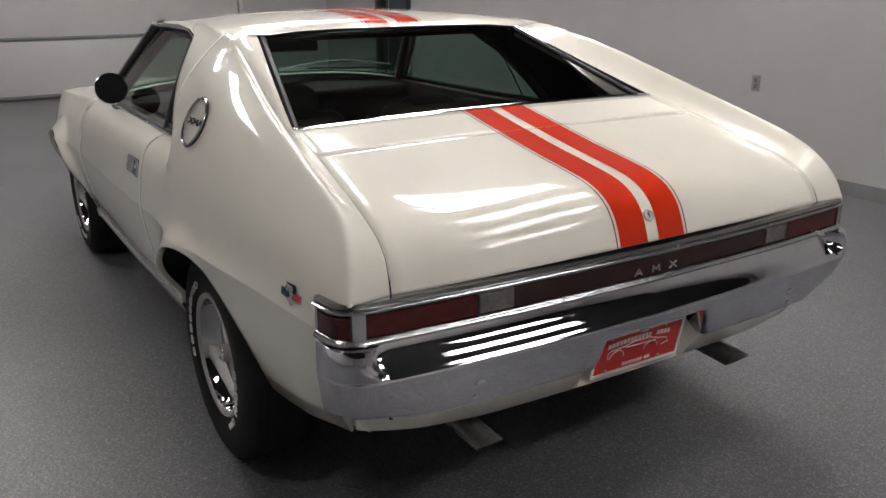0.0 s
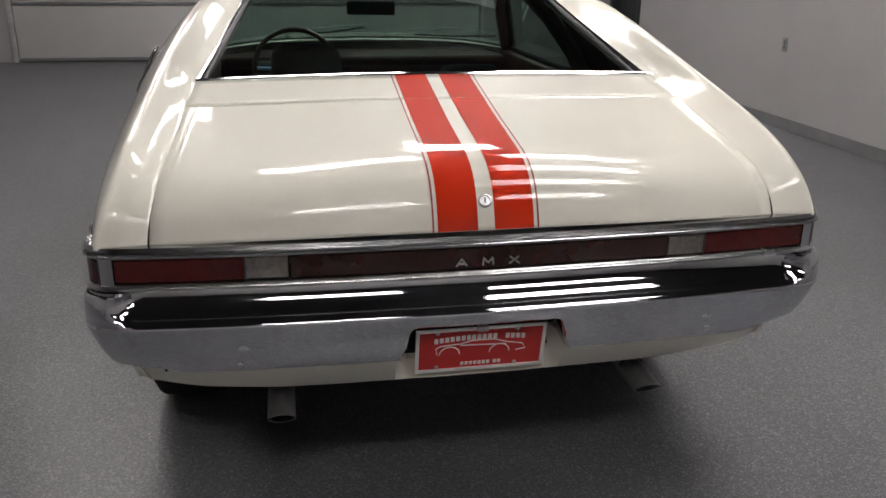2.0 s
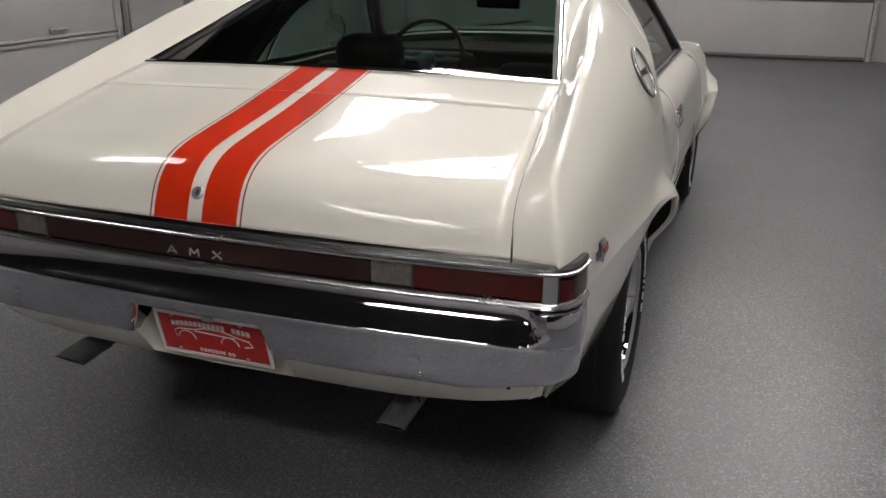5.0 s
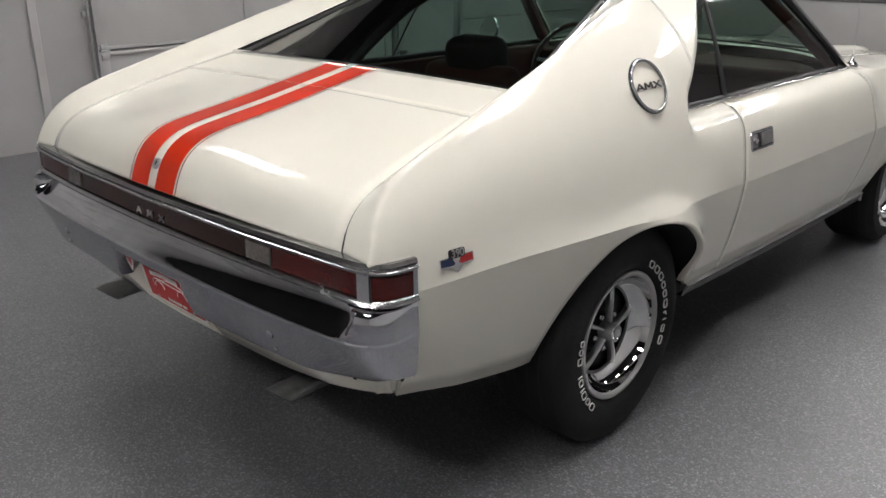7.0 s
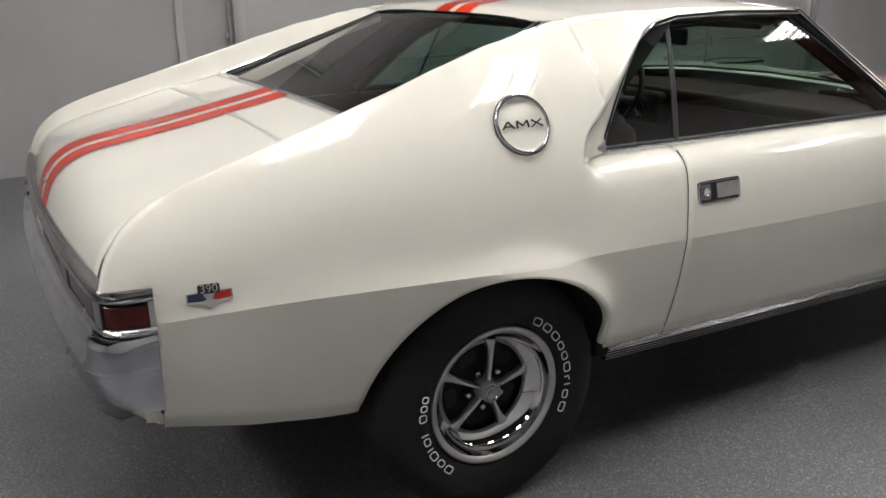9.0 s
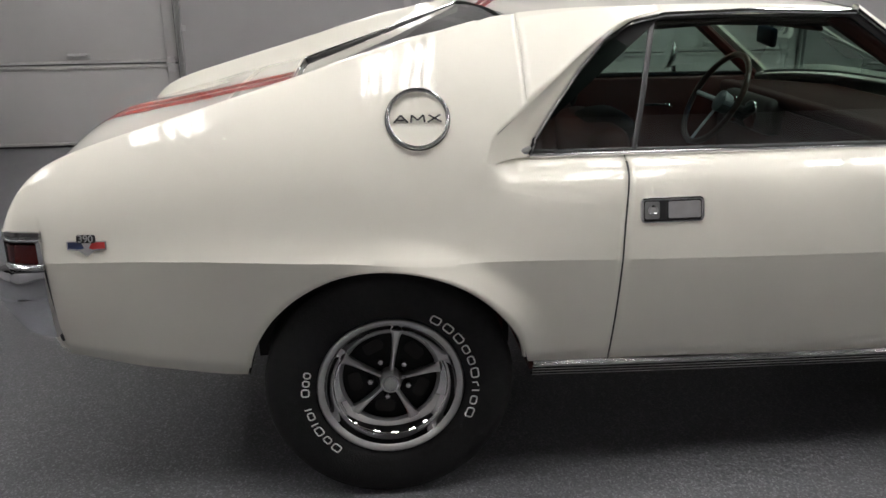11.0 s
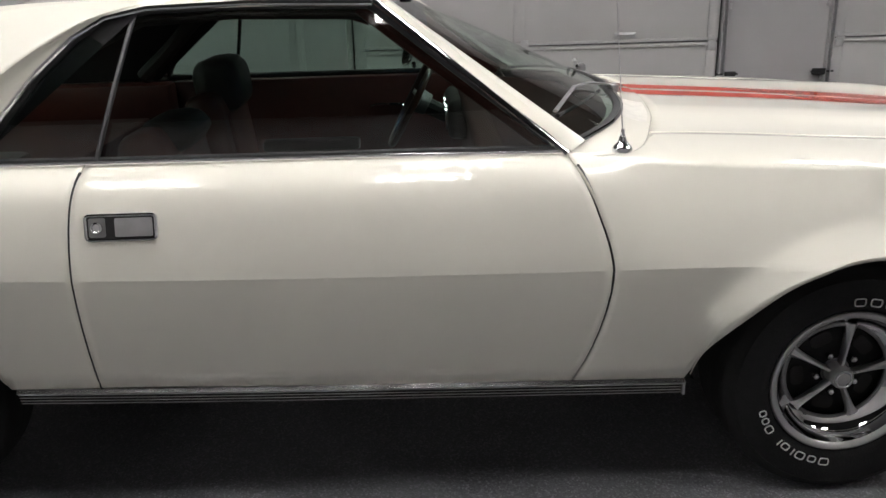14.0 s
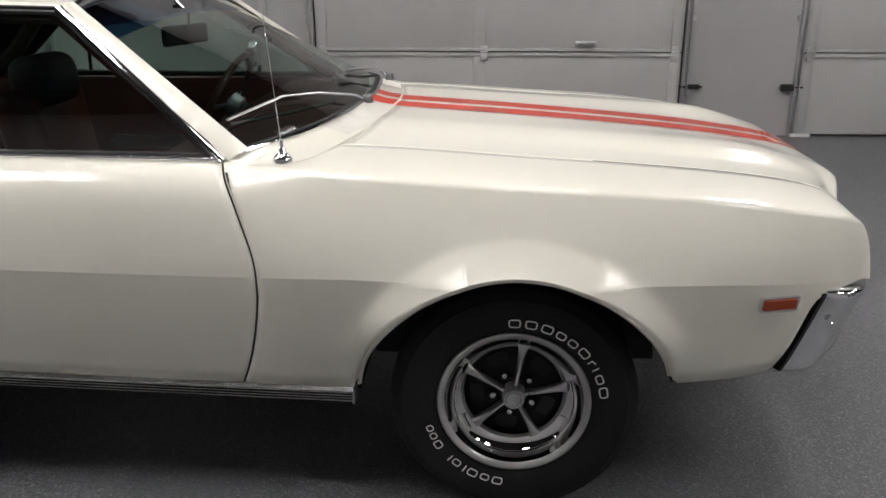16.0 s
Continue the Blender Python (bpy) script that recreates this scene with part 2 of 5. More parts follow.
def join(*bms):
    out = bmesh.new()
    for b in bms:
        me = bpy.data.meshes.new("tmp")
        b.to_mesh(me)
        b.free()
        out.from_mesh(me)
        bpy.data.meshes.remove(me)
    return out


def moved(bm, m):
    bm.transform(m)
    return bm


def revolve(profile, n=64, caps=True):
    """Spins (x, r) points about the x axis."""
    rows = []
    for x, r in profile:
        rows.append([(x, r * math.cos(2 * math.pi * k / n), r * math.sin(2 * math.pi * k / n)) for k in range(n)])
    bm = bmesh.new()
    vs = [[bm.verts.new(p) for p in row] for row in rows]
    for a, b in zip(vs, vs[1:]):
        for i in range(n):
            bm.faces.new((a[i], a[(i + 1) % n], b[(i + 1) % n], b[i]))
    if caps:
        bm.faces.new(vs[0])
        bm.faces.new(vs[-1])
    return bm


def tube(points, r, n=8, closed=False, flat=1.0, up=(0, 0, 1)):
    """A round or flattened bar swept along points."""
    pts = [Vector(p) for p in points]
    rows = []
    m = len(pts)
    for i, p in enumerate(pts):
        a = pts[(i - 1) % m] if closed else pts[max(i - 1, 0)]
        b = pts[(i + 1) % m] if closed else pts[min(i + 1, m - 1)]
        d = (b - a).normalized()
        u = Vector(up)
        if abs(d.dot(u)) > 0.95:
            u = Vector((1, 0, 0))
        s = d.cross(u).normalized()
        w = s.cross(d)
        rows.append([p + s * (r * math.cos(2 * math.pi * k / n)) + w * (r * flat * math.sin(2 * math.pi * k / n)) for k in range(n)])
    bm = bmesh.new()
    vs = [[bm.verts.new(p) for p in row] for row in rows]
    for a, b in (list(zip(vs, vs[1:])) + ([(vs[-1], vs[0])] if closed else [])):
        for i in range(n):
            bm.faces.new((a[i], a[(i + 1) % n], b[(i + 1) % n], b[i]))
    if not closed:
        bm.faces.new(vs[0])
        bm.faces.new(vs[-1])
    return bm


def sweep(path, section):
    """Sweeps a closed section of (out, z) along a plan path of (x, y, outward x, outward y)."""
    bm = bmesh.new()
    vs = []
    for x, y, ox, oy, sec in path:
        vs.append([bm.verts.new((x + ox * o, y + oy * o, z)) for o, z in sec])
    for a, b in zip(vs, vs[1:]):
        n = len(a)
        for i in range(n):
            bm.faces.new((a[i], a[(i + 1) % n], b[(i + 1) % n], b[i]))
    bm.faces.new(vs[0])
    bm.faces.new(vs[-1])
    return bm


def thick(ob, t, offset=-1):
    mo = ob.modifiers.new("thickness", "SOLIDIFY")
    mo.thickness, mo.offset = t, offset
    return ob


def pchip(pairs):
    """A monotone smooth curve through (t, value) pairs; values may be tuples."""
    ts = np.array([p[0] for p in pairs], float)
    vs = np.array([np.atleast_1d(p[1]) for p in pairs], float)
    h = np.diff(ts)[:, None]
    d = np.diff(vs, axis=0) / h
    m = np.zeros_like(vs)
    m[0], m[-1] = d[0], d[-1]
    for i in range(1, len(ts) - 1):
        a, b = d[i - 1], d[i]
        ok = a * b > 0
        w1, w2 = 2 * h[i][0] + h[i - 1][0], h[i][0] + 2 * h[i - 1][0]
        m[i] = np.where(ok, (w1 + w2) / (w1 / np.where(ok, a, 1) + w2 / np.where(ok, b, 1)), 0)

    def f(t):
        t = min(max(t, ts[0]), ts[-1])
        i = min(max(int(np.searchsorted(ts, t)) - 1, 0), len(ts) - 2)
        hh = ts[i + 1] - ts[i]
        u = (t - ts[i]) / hh
        r = ((1 + 2 * u) * (1 - u) ** 2 * vs[i] + u * (1 - u) ** 2 * hh * m[i] + u * u * (3 - 2 * u) * vs[i + 1] + u * u * (u - 1) * hh * m[i + 1])
        return float(r[0]) if len(r) == 1 else tuple(float(c) for c in r)
    return f


def fair(pairs, sigma):
    """The same curve with its bends eased over sigma; its two ends stay where they are."""
    f = pchip(pairs)
    a, b = pairs[0][0], pairs[-1][0]
    n = 1200
    ts = np.linspace(a, b, n)
    vs = np.array([np.atleast_1d(f(t)) for t in ts])
    m = min(int(4 * sigma / (b - a) * n) + 1, n - 1)
    ext = np.concatenate([2 * vs[0] - vs[m:0:-1], vs, 2 * vs[-1] - vs[-2:-m - 2:-1]])
    k = np.exp(-0.5 * (np.arange(-m, m + 1) * (b - a) / n / sigma) ** 2)
    k /= k.sum()
    out = np.stack([np.convolve(ext[:, c], k, "valid") for c in range(ext.shape[1])], 1)
    if out.shape[1] == 1:
        col = out[:, 0]
        return lambda t: float(np.interp(t, ts, col))
    cols = [out[:, c] for c in range(out.shape[1])]
    return lambda t: tuple(float(np.interp(t, ts, c)) for c in cols)


def sstep(a, b, t):
    u = min(max((t - a) / (b - a), 0.0), 1.0)
    return u * u * (3 - 2 * u)


def lin(a, b, n):
    return [a + (b - a) * i / (n - 1) for i in range(n)]


# ---------------------------------------------------------------- the room
XL, XR, YF, YB = -4.30, 3.85, 9.68, -6.2


def slab(name, lo, hi, material, label, category, parent=None):
    ob = part(name, box(lo, hi), material, parent, flat=True)
    return tagged(ob, label=label, category=category, kind="structure") if parent is None else ob


slab("floor", (XL - 0.3, YB - 0.3, -0.2), (XR + 0.3, YF + 0.3, 0), FLOOR, "grey speckled epoxy flake garage floor with soft sheen", "floor")
slab("ceiling", (XL - 0.3, YB - 0.3, CEIL), (XR + 0.3, YF + 0.3, CEIL + 0.2), CEILM, "plain black painted garage ceiling", "ceiling")
slab("wall_rear", (XL - 0.3, YB - 0.3, 0), (XR + 0.3, YB, CEIL), WALL, "plain grey painted garage wall", "wall")

# right wall with the dark door's opening
DY0, DY1, DH = 7.12, 7.98, 2.05
slab("wall_right", (XR, YB, 0), (XR + 0.2, DY0, CEIL), WALL, "grey painted wall with two cover plates", "wall")
slab("wall_right", (XR, DY1, 0), (XR + 0.2, YF, CEIL), WALL, "grey painted wall beside the dark door", "wall")
slab("wall_right", (XR, DY0, DH), (XR + 0.2, DY1, CEIL), WALL, "grey painted wall above the dark door", "wall")
for y0, y1 in ((YB, DY0 - 0.06), (DY1 + 0.06, YF)):
    ob = part("baseboard", box((XR - 0.014, y0, 0), (XR - 0.0005, y1, 0.10), 0.003, 1), BASE, flat=True)
    tagged(ob, label="grey vinyl baseboard strip along the wall", category="baseboard", kind="structure")


def dark_door():
    d = tagged(empty("door_1", pose(XR, DY0, 0)), label="closed black-painted door in a dark frame", category="door", kind="structure")
    w = DY1 - DY0
    part("leaf", box((0.05, 0.045, 0.01), (0.095, w - 0.045, DH - 0.045), 0.003), DOORDARK, d)
    part("glazing", box((0.046, 0.16, 1.0), (0.049, w - 0.16, 1.85)), mat("dim_blue_pane", (0.02, 0.03, 0.045), 0.1, coat=0.5), d)
    part("door_frame", join(box((-0.015, -0.05, 0), (0.12, 0.045, DH + 0.05), 0.004), box((-0.015, w - 0.045, 0), (0.12, w + 0.05, DH + 0.05), 0.004),
                            box((-0.015, 0.045, DH - 0.045), (0.12, w - 0.045, DH + 0.05), 0.004)), DOORDARK, d)
    k = part("door_handle", tube([(0.05, 0.1, 1.0), (0.0, 0.1, 1.0), (-0.01, 0.115, 1.0), (-0.01, 0.22, 1.0)], 0.009), BRUSHED, d)
    return d


dark_door()


def cover_plate(y, z):
    p = tagged(empty("outlet", pose(XR, y, z)), label="small grey metal electrical cover plate on the wall", category="outlet", group="wall outlets")
    part("plate", box((-0.007, -0.036, -0.06), (0, 0.036, 0.06), 0.003), OUTLET, p)
    for s in (-0.022, 0.022):
        part("socket", box((-0.010, -0.014, s - 0.016), (-0.0065, 0.014, s + 0.016), 0.002), mat("socket_grey", (0.12, 0.12, 0.12), 0.5), p)
    return p


cover_plate(1.79, 0.69)
cover_plate(3.99, 0.71)

# left wall: three overhead doors with plain wall between them
GD = [(-4.50, -1.45), (0.85, 3.90), (4.84, 7.89)]
GH = 2.6
edges = [YB] + [v for d in GD for v in d] + [YF]
for i in range(0, len(edges), 2):
    slab("wall_left", (XL - 0.2, edges[i], 0), (XL, edges[i + 1], CEIL), WALL, "plain grey wall between overhead garage doors", "wall")
for y0, y1 in GD:
    slab("wall_left", (XL - 0.2, y0, GH), (XL, y1, CEIL), WALL, "plain grey wall above an overhead garage door", "wall")
ob = part("trim", box((XL, 0.40, 0), (XL + 0.025, 0.46, CEIL - 0.01), 0.004), DOORP, flat=True)
tagged(ob, label="narrow grey upright trim strip on the wall", category="trim", kind="structure")


def garage_door(y0, y1, name):
    d = tagged(empty(name, pose(XL, y0, 0)), label="closed grey sectional overhead garage door with steel tracks", category="garage door", kind="structure")
    w = y1 - y0
    joints = [0.012, 0.675, 1.30, 1.93, GH]
    for a, b in zip(joints, joints[1:]):
        s = part("panel", box((-0.055, 0.01, a + 0.004), (-0.01, w - 0.01, b - 0.004), 0.006), DOORP, d)
        # rolled lips at the joint
        part("rail", box((-0.012, 0.02, b - 0.035), (0.012, w - 0.02, b - 0.006), 0.006), DOORP, s)
        part("rail", box((-0.012, 0.02, a + 0.006), (0.004, w - 0.02, a + 0.03), 0.005), DOORP, s)
        for k in (0.0, 0.45, 1.0):
            y = 0.06 + (w - 0.12) * k
            part("stile", box((-0.012, y - 0.045, a + 0.03), (0.003, y + 0.045, b - 0.035), 0.004), DOORP, s)
    for j in joints[1:-1]:
        for y in (0.07, w * 0.45 + 0.05, w - 0.07):
            h = join(box((0.0, y - 0.03, j - 0.07), (0.016, y + 0.03, j - 0.005), 0.003), box((0.0, y - 0.03, j + 0.005), (0.012, y + 0.03, j + 0.05), 0.003),
                     tube([(0.016, y - 0.035, j), (0.016, y + 0.035, j)], 0.008))
            part("hinge", h, STEEL, d)
    hy = w * 0.74
    part("lift_handle", join(tube([(0.005, hy - 0.07, 0.745), (0.045, hy - 0.065, 0.752), (0.045, hy + 0.065, 0.752), (0.005, hy + 0.07, 0.745)], 0.008),
                             box((0.0, hy - 0.09, 0.725), (0.012, hy + 0.09, 0.765), 0.003)), STEEL, d)
    for side, y in ((1, -0.02), (-1, w + 0.02)):
        t = part("track", join(box((0.0, y - 0.022, 0.02), (0.055, y - 0.016, GH), 0), box((0.0, y + 0.016, 0.02), (0.055, y + 0.022, GH), 0),
                               box((0.0, y - 0.02, 0.02), (0.006, y + 0.02, GH), 0)), STEEL, d, flat=True)
        part("gap", box((-0.005, y + side * 0.024, 0.01), (0.001, y + side * 0.036, GH)), BLACK, t, flat=True)
        for z in (0.36, 0.95, 1.6, 2.2):
            part("bracket", box((0.0, y - side * 0.05, z - 0.02), (0.03, y - side * 0.024, z + 0.02), 0.003), STEEL, t)
        part("slide_latch", join(box((0.03, y - side * 0.03, 0.385), (0.06, y - side * 0.12, 0.425), 0.006), tube([(0.045, y - side * 0.14, 0.405), (0.045, y + side * 0.05, 0.405)], 0.008)), BLACK, d)
    part("bottom_seal", box((-0.05, 0.0, 0.0), (-0.005, w, 0.014), 0.003), BLACK, d)
    return d


for i, (a, b) in enumerate(GD):
    garage_door(a, b, "garage_door_%d" % (i + 1))

# far wall: a wide door of plain sections
slab("wall_front", (XL - 0.2, YF, 0), (XR + 0.2, YF + 0.2, CEIL), WALL, "grey far wall of the garage", "wall")


def far_door():
    d = tagged(empty("garage_door_4", pose(-3.9, YF, 0)), label="wide grey sectional door on the far wall", category="garage door", kind="structure")
    joints = [0.01, 0.74, 1.47, 2.2]
    for a, b in zip(joints, joints[1:]):
        s = part("panel", box((0, -0.03, a + 0.004), (6.37, -0.001, b - 0.004), 0.005), DOORP, d)
        part("rail", box((0.01, -0.055, a + 0.006), (6.36, -0.028, a + 0.045), 0.006), BASE, s)
    for x in (-0.04, 6.41):
        part("track", box((x - 0.03, -0.07, 0), (x + 0.03, -0.001, 2.5), 0.004), STEEL, d)
    return d


far_door()


# ceiling lights: twin white reflectors, each with three bare tubes
def strip_light(x, y, half=0.60):
    f = tagged(empty("ceiling_light", pose(x, y, CEIL)), label="white twin ceiling fixture with six lit fluorescent tubes", category="ceiling light", group="ceiling lights")
    for c in (-0.155, 0.155):
        h = part("reflector", join(box((-half, c - 0.14, -0.05), (half, c + 0.14, -0.001), 0.004), box((-half, c - 0.14, -0.085), (0.015 - half, c + 0.14, -0.045)), box((half - 0.015, c - 0.14, -0.085), (half, c + 0.14, -0.045))), FIXTURE, f)
        for k in (-0.09, 0.0, 0.09):
            part("tube", moved(revolve([(0.03 - half, 0.015), (half - 0.03, 0.015)], 8), pose(0, c + k, -0.073)), TUBE, h)
    return f


SHORT_LIGHTS = [(-1.42, 2.81), (0.78, 2.81), (-1.5, 6.4), (1.85, 6.4)]
# (-2.6, -0.5) is an unseen fixture added to brighten the left flank, wall and floor
LIGHTS = [(-0.4, -3.8), (-2.6, -0.5), (1.6, -3.5), (1.25, -1.65), (1.3, -0.1), (1.55, 1.43), (-0.25, 1.60), (1.85, 4.8), (0.6, 6.4), (-2.4, 4.8)]
for x, y in LIGHTS:
    strip_light(x, y)
for x, y in SHORT_LIGHTS:
    strip_light(x, y, 0.43)

strip = part("white_strip", box((-4.262, 4.81, 0.0), (-4.225, 4.97, 0.028), 0.004), FIXTURE)
tagged(strip, label="small white strip lying at the foot of the door track", category="strip")


# ---------------------------------------------------------------- the car: body lines (y runs forward, rear axle at 0)
RW = (0.0, 0.334)          # rear hub y, z
FW = (2.464, 0.318)
crease_z = fair([(-0.93, 0.722), (-0.6, 0.727), (-0.12, 0.710), (0.3, 0.696), (0.57, 0.685), (1.87, 0.667), (2.2, 0.666), (2.72, 0.662), (3.0, 0.655), (3.31, 0.638)], 0.08)
crease_x = fair([(-0.93, 0.835), (-0.82, 0.857), (-0.72, 0.868), (-0.4, 0.888), (0.0, 0.905), (0.6, 0.916), (1.2, 0.920), (1.85, 0.920), (2.4, 0.912), (2.8, 0.893), (3.05, 0.860), (3.15, 0.833), (3.24, 0.797), (3.31, 0.755)], 0.05)
low_z = pchip([(-0.93, 0.468), (-0.82, 0.450), (-0.61, 0.410), (-0.37, 0.374), (0.4, 0.38), (2.05, 0.34), (2.8, 0.373), (3.09, 0.40), (3.13, 0.45), (3.19, 0.60), (3.31, 0.635)])
low_in = fair([(-0.93, 0.055), (-0.5, 0.064), (0.4, 0.064), (2.0, 0.070), (2.8, 0.060), (3.31, 0.055)], 0.1)
# knots along the tail: deck centre, sail foot and ridge
DECK = [(-0.25, 1.052), (-0.44, 1.012), (-0.60, 0.975), (-0.75, 0.945), (-0.85, 0.925), (-0.905, 0.897), (-0.935, 0.852), (-0.952, 0.803)]
FOOT = [(0.660, -0.25, 1.050), (0.673, -0.44, 1.010), (0.686, -0.60, 0.969), (0.700, -0.75, 0.928), (0.708, -0.825, 0.901), (0.713, -0.866, 0.872), (0.719, -0.891, 0.842), (0.723, -0.908, 0.797)]
RIDGE = [(0.726, -0.25, 1.129), (0.747, -0.44, 1.073), (0.764, -0.60, 1.026), (0.775, -0.75, 0.979), (0.788, -0.85, 0.928), (0.802, -0.885, 0.890), (0.815, -0.91, 0.846), (0.82, -0.922, 0.80)]
RIDGE_UP = [(0.720, -0.2, 1.144), (0.691, 0.0, 1.204), (0.660, 0.2, 1.251), (0.630, 0.36, 1.277), (0.615, 0.55, 1.288), (0.610, 0.8, 1.292)]
S8 = [0.0]
for a, b in zip(DECK, DECK[1:]):
    S8.append(S8[-1] + math.dist(a, b))
S8 = [v / S8[-1] for v in S8]
deck_s = fair(list(zip(S8, DECK)), 0.030)
foot_s = fair(list(zip(S8, FOOT)), 0.030)
# the sail's ridge from the tail up to the roof, eased along its own length
ridge_line = [(p[0], p[1], p[2]) for p in reversed(RIDGE)] + RIDGE_UP
lens = [0.0]
for a, b in zip(ridge_line, ridge_line[1:]):
    lens.append(lens[-1] + math.dist(a, b))
ridge_l = fair(list(zip(lens, ridge_line)), 0.028)
RIDGE_TAB = np.array([ridge_l(t) for t in np.linspace(0, lens[-1], 900)])
RIDGE_TAB[:, 1] = np.maximum.accumulate(RIDGE_TAB[:, 1])


def ridge_y(y):
    return tuple(float(np.interp(y, RIDGE_TAB[:, 1], RIDGE_TAB[:, c])) for c in (0, 2))


ridge_su = fair([(u, p[1]) for u, p in zip(S8, RIDGE)], 0.030)
U_TAB = np.linspace(0, 1, 600)
UY_TAB = np.array([ridge_su(u) for u in U_TAB])


def ridge_u(y):
    return float(np.interp(-y, -UY_TAB, U_TAB))


belt_y = fair([(0.2, (0.795, 0.93)), (1.0, (0.79, 0.93)), (1.75, (0.79, 0.925)), (1.80, (0.80, 0.915)), (2.03, (0.828, 0.896)), (2.3, (0.83, 0.880)), (2.57, (0.83, 0.868)), (2.84, (0.822, 0.853)),
                (3.1, (0.797, 0.820)), (3.2, (0.772, 0.803)), (3.27, (0.748, 0.787)), (3.31, (0.732, 0.768)), (3.330, (0.722, 0.720))], 0.011)


def top(y):
    """The upper edge of the side: the sail's ridge at the rear, the belt and the fender's shoulder ahead."""
    return sstep(0.17, 0.40, y)


hip = fair([(-0.93, 0.0), (-0.6, 0.010), (-0.25, 0.022), (0.08, 0.024), (0.28, 0.012), (0.46, 0.0), (2.05, 0.0), (2.2, 0.010), (2.38, 0.022), (2.58, 0.022), (2.78, 0.010), (2.95, 0.0)], 0.06)


def upper(xc, zc, xt, zt, z, crisp=0.0, power=3.4):
    h = min(max((z - zc) / (zt - zc), 0.0), 1.0)
    soft = 0.16 * h + 0.24 * h * h + 0.60 * h ** power
    return xc - (xc - xt) * (soft + (0.45 * h + 0.55 * h * h - soft) * crisp)


def arch_off(y, z):
    """How near a wheel's opening a place on the side is: 1 at its edge, falling off outward."""
    best = 0.0
    for y0, z0, rx, rz, lean in ((0.0, 0.325, 0.372, 0.367, 1), (2.464, 0.300, 0.404, 0.390, 0)):
        r = math.hypot((y - y0) / rx, (z - z0) / rz) - 1
        q = 1 - max(r, 0) * 0.37 / 0.066
        w = sstep(-0.16, 0.14, y - y0) if lean else 1.0
        best = max(best, (math.sqrt(q * q + 0.012) + q) * 0.4985 * w * sstep(0.40, 0.60, z))
    return best


def flare(y):
    """How far a wheel opening's edge stands out: more at the front."""
    return 0.036 + 0.003 * sstep(1.2, 1.8, y)


def side_x(y, z):
    xc, zc = crease_x(y), crease_z(y)
    if z <= zc:
        t = (zc - z) / 0.31
        x = xc - low_in(y) * (0.36 * t + 0.64 * t * t)
        x += hip(y) * math.exp(-(zc - z) / 0.17)
        x -= 0.022 * (1 - sstep(0.45, 0.55, z)) * (1 - sstep(-0.82, -0.60, y))
        return x + (xc + hip(y) + flare(y) - x) * arch_off(y, z) * 0.95
    hi = sstep(0.85, 0.915, z)
    w = top(y) * (1 - hi) + sstep(0.25, 0.33, y) * hi
    a = upper(xc, zc, *ridge_y(y), z) if w < 1 else 0
    b = upper(xc, zc, *belt_y(y), z, sstep(1.76, 1.98, y), 9.0) if w > 0 else 0
    x = a * (1 - w) + b * w
    return x + hip(y) * math.exp(-(z - zc) / 0.045) + 0.95 * flare(y) * arch_off(y, z)


def arch_z(y, y0, z0, rx, rz):
    d = abs(y - y0) / rx
    return z0 + rz * math.sqrt(1 - d * d) if d < 1 else -1


def bottom_z(y):
    if y < -0.8255:
        return 0.80
    return max(low_z(y), arch_z(y, 0.0, 0.325, 0.376 if y < 0 else 0.372, 0.367), arch_z(y, 2.464, 0.300, 0.404, 0.390))


seam_rear = fair([(0.30, 0.592), (0.385, 0.592), (0.50, 0.593), (0.68, 0.596), (0.80, 0.603), (0.90, 0.617), (0.96, 0.630)], 0.03)
seam_front = fair([(0.30, 1.735), (0.36, 1.765), (0.46, 1.805), (0.60, 1.838), (0.662, 1.845), (0.72, 1.838), (0.80, 1.813), (0.877, 1.782), (0.93, 1.745)], 0.02)


def side_rows(ya, yb, cols, ztop, hold=False):
    """Rows of points on the side between two curved ends (functions of z) and up to ztop(y)."""
    rows = []
    us = lin(0, 1, cols) if isinstance(cols, int) else cols
    for k in range(7 + 30):
        row = []
        f = 1 - (1 - (k - 6) / 30) ** 1.7 if k > 6 else 0.0
        zr = 0.36 + 0.32 * k / 6 if k <= 6 else 0.68 + 0.25 * f
        for u in us:
            y = ya(zr) + (yb(zr) - ya(zr)) * u
            if hold:
                y = ya(zr) + (yb(0.93) - ya(zr)) * u
                y += (yb(zr) - yb(0.93)) * sstep(-0.70, 0.45, y)
            zb, zt = bottom_z(y), ztop(y)
            zc = min(max(crease_z(y), zb + 0.012), zt - 0.004)
            z = zb + (zc - zb) * k / 6 if k <= 6 else zc + (zt - zc) * f
            row.append((side_x(y, z), y, z))
        rows.append(row)
    return rows


def mirrored(rows, s):
    return [[(p[0] * s, p[1], p[2]) for p in row] for row in rows]


car = tagged(empty("car", pose(0, 0, 0)), label="cream white two-seat muscle coupe with orange-red stripes, parked", category="car")
CENTRE = (0, 1.1, 0.6)
lip = [(0.250, 0.93), (0.266, 0.982), (0.330, 1.040), (0.440, 1.124), (0.540, 1.196), (0.645, 1.252), (0.76, 1.280)]
frame_yz = [(0.372, 0.934), (0.385, 0.972), (0.44, 1.045), (0.515, 1.135), (0.59, 1.205), (0.665, 1.247), (0.765, 1.266)]


def glass_x(z):
    h = z - 0.93
    return 0.800 - 0.394 * h - 0.316 * h * h


lipz = pchip(lip)


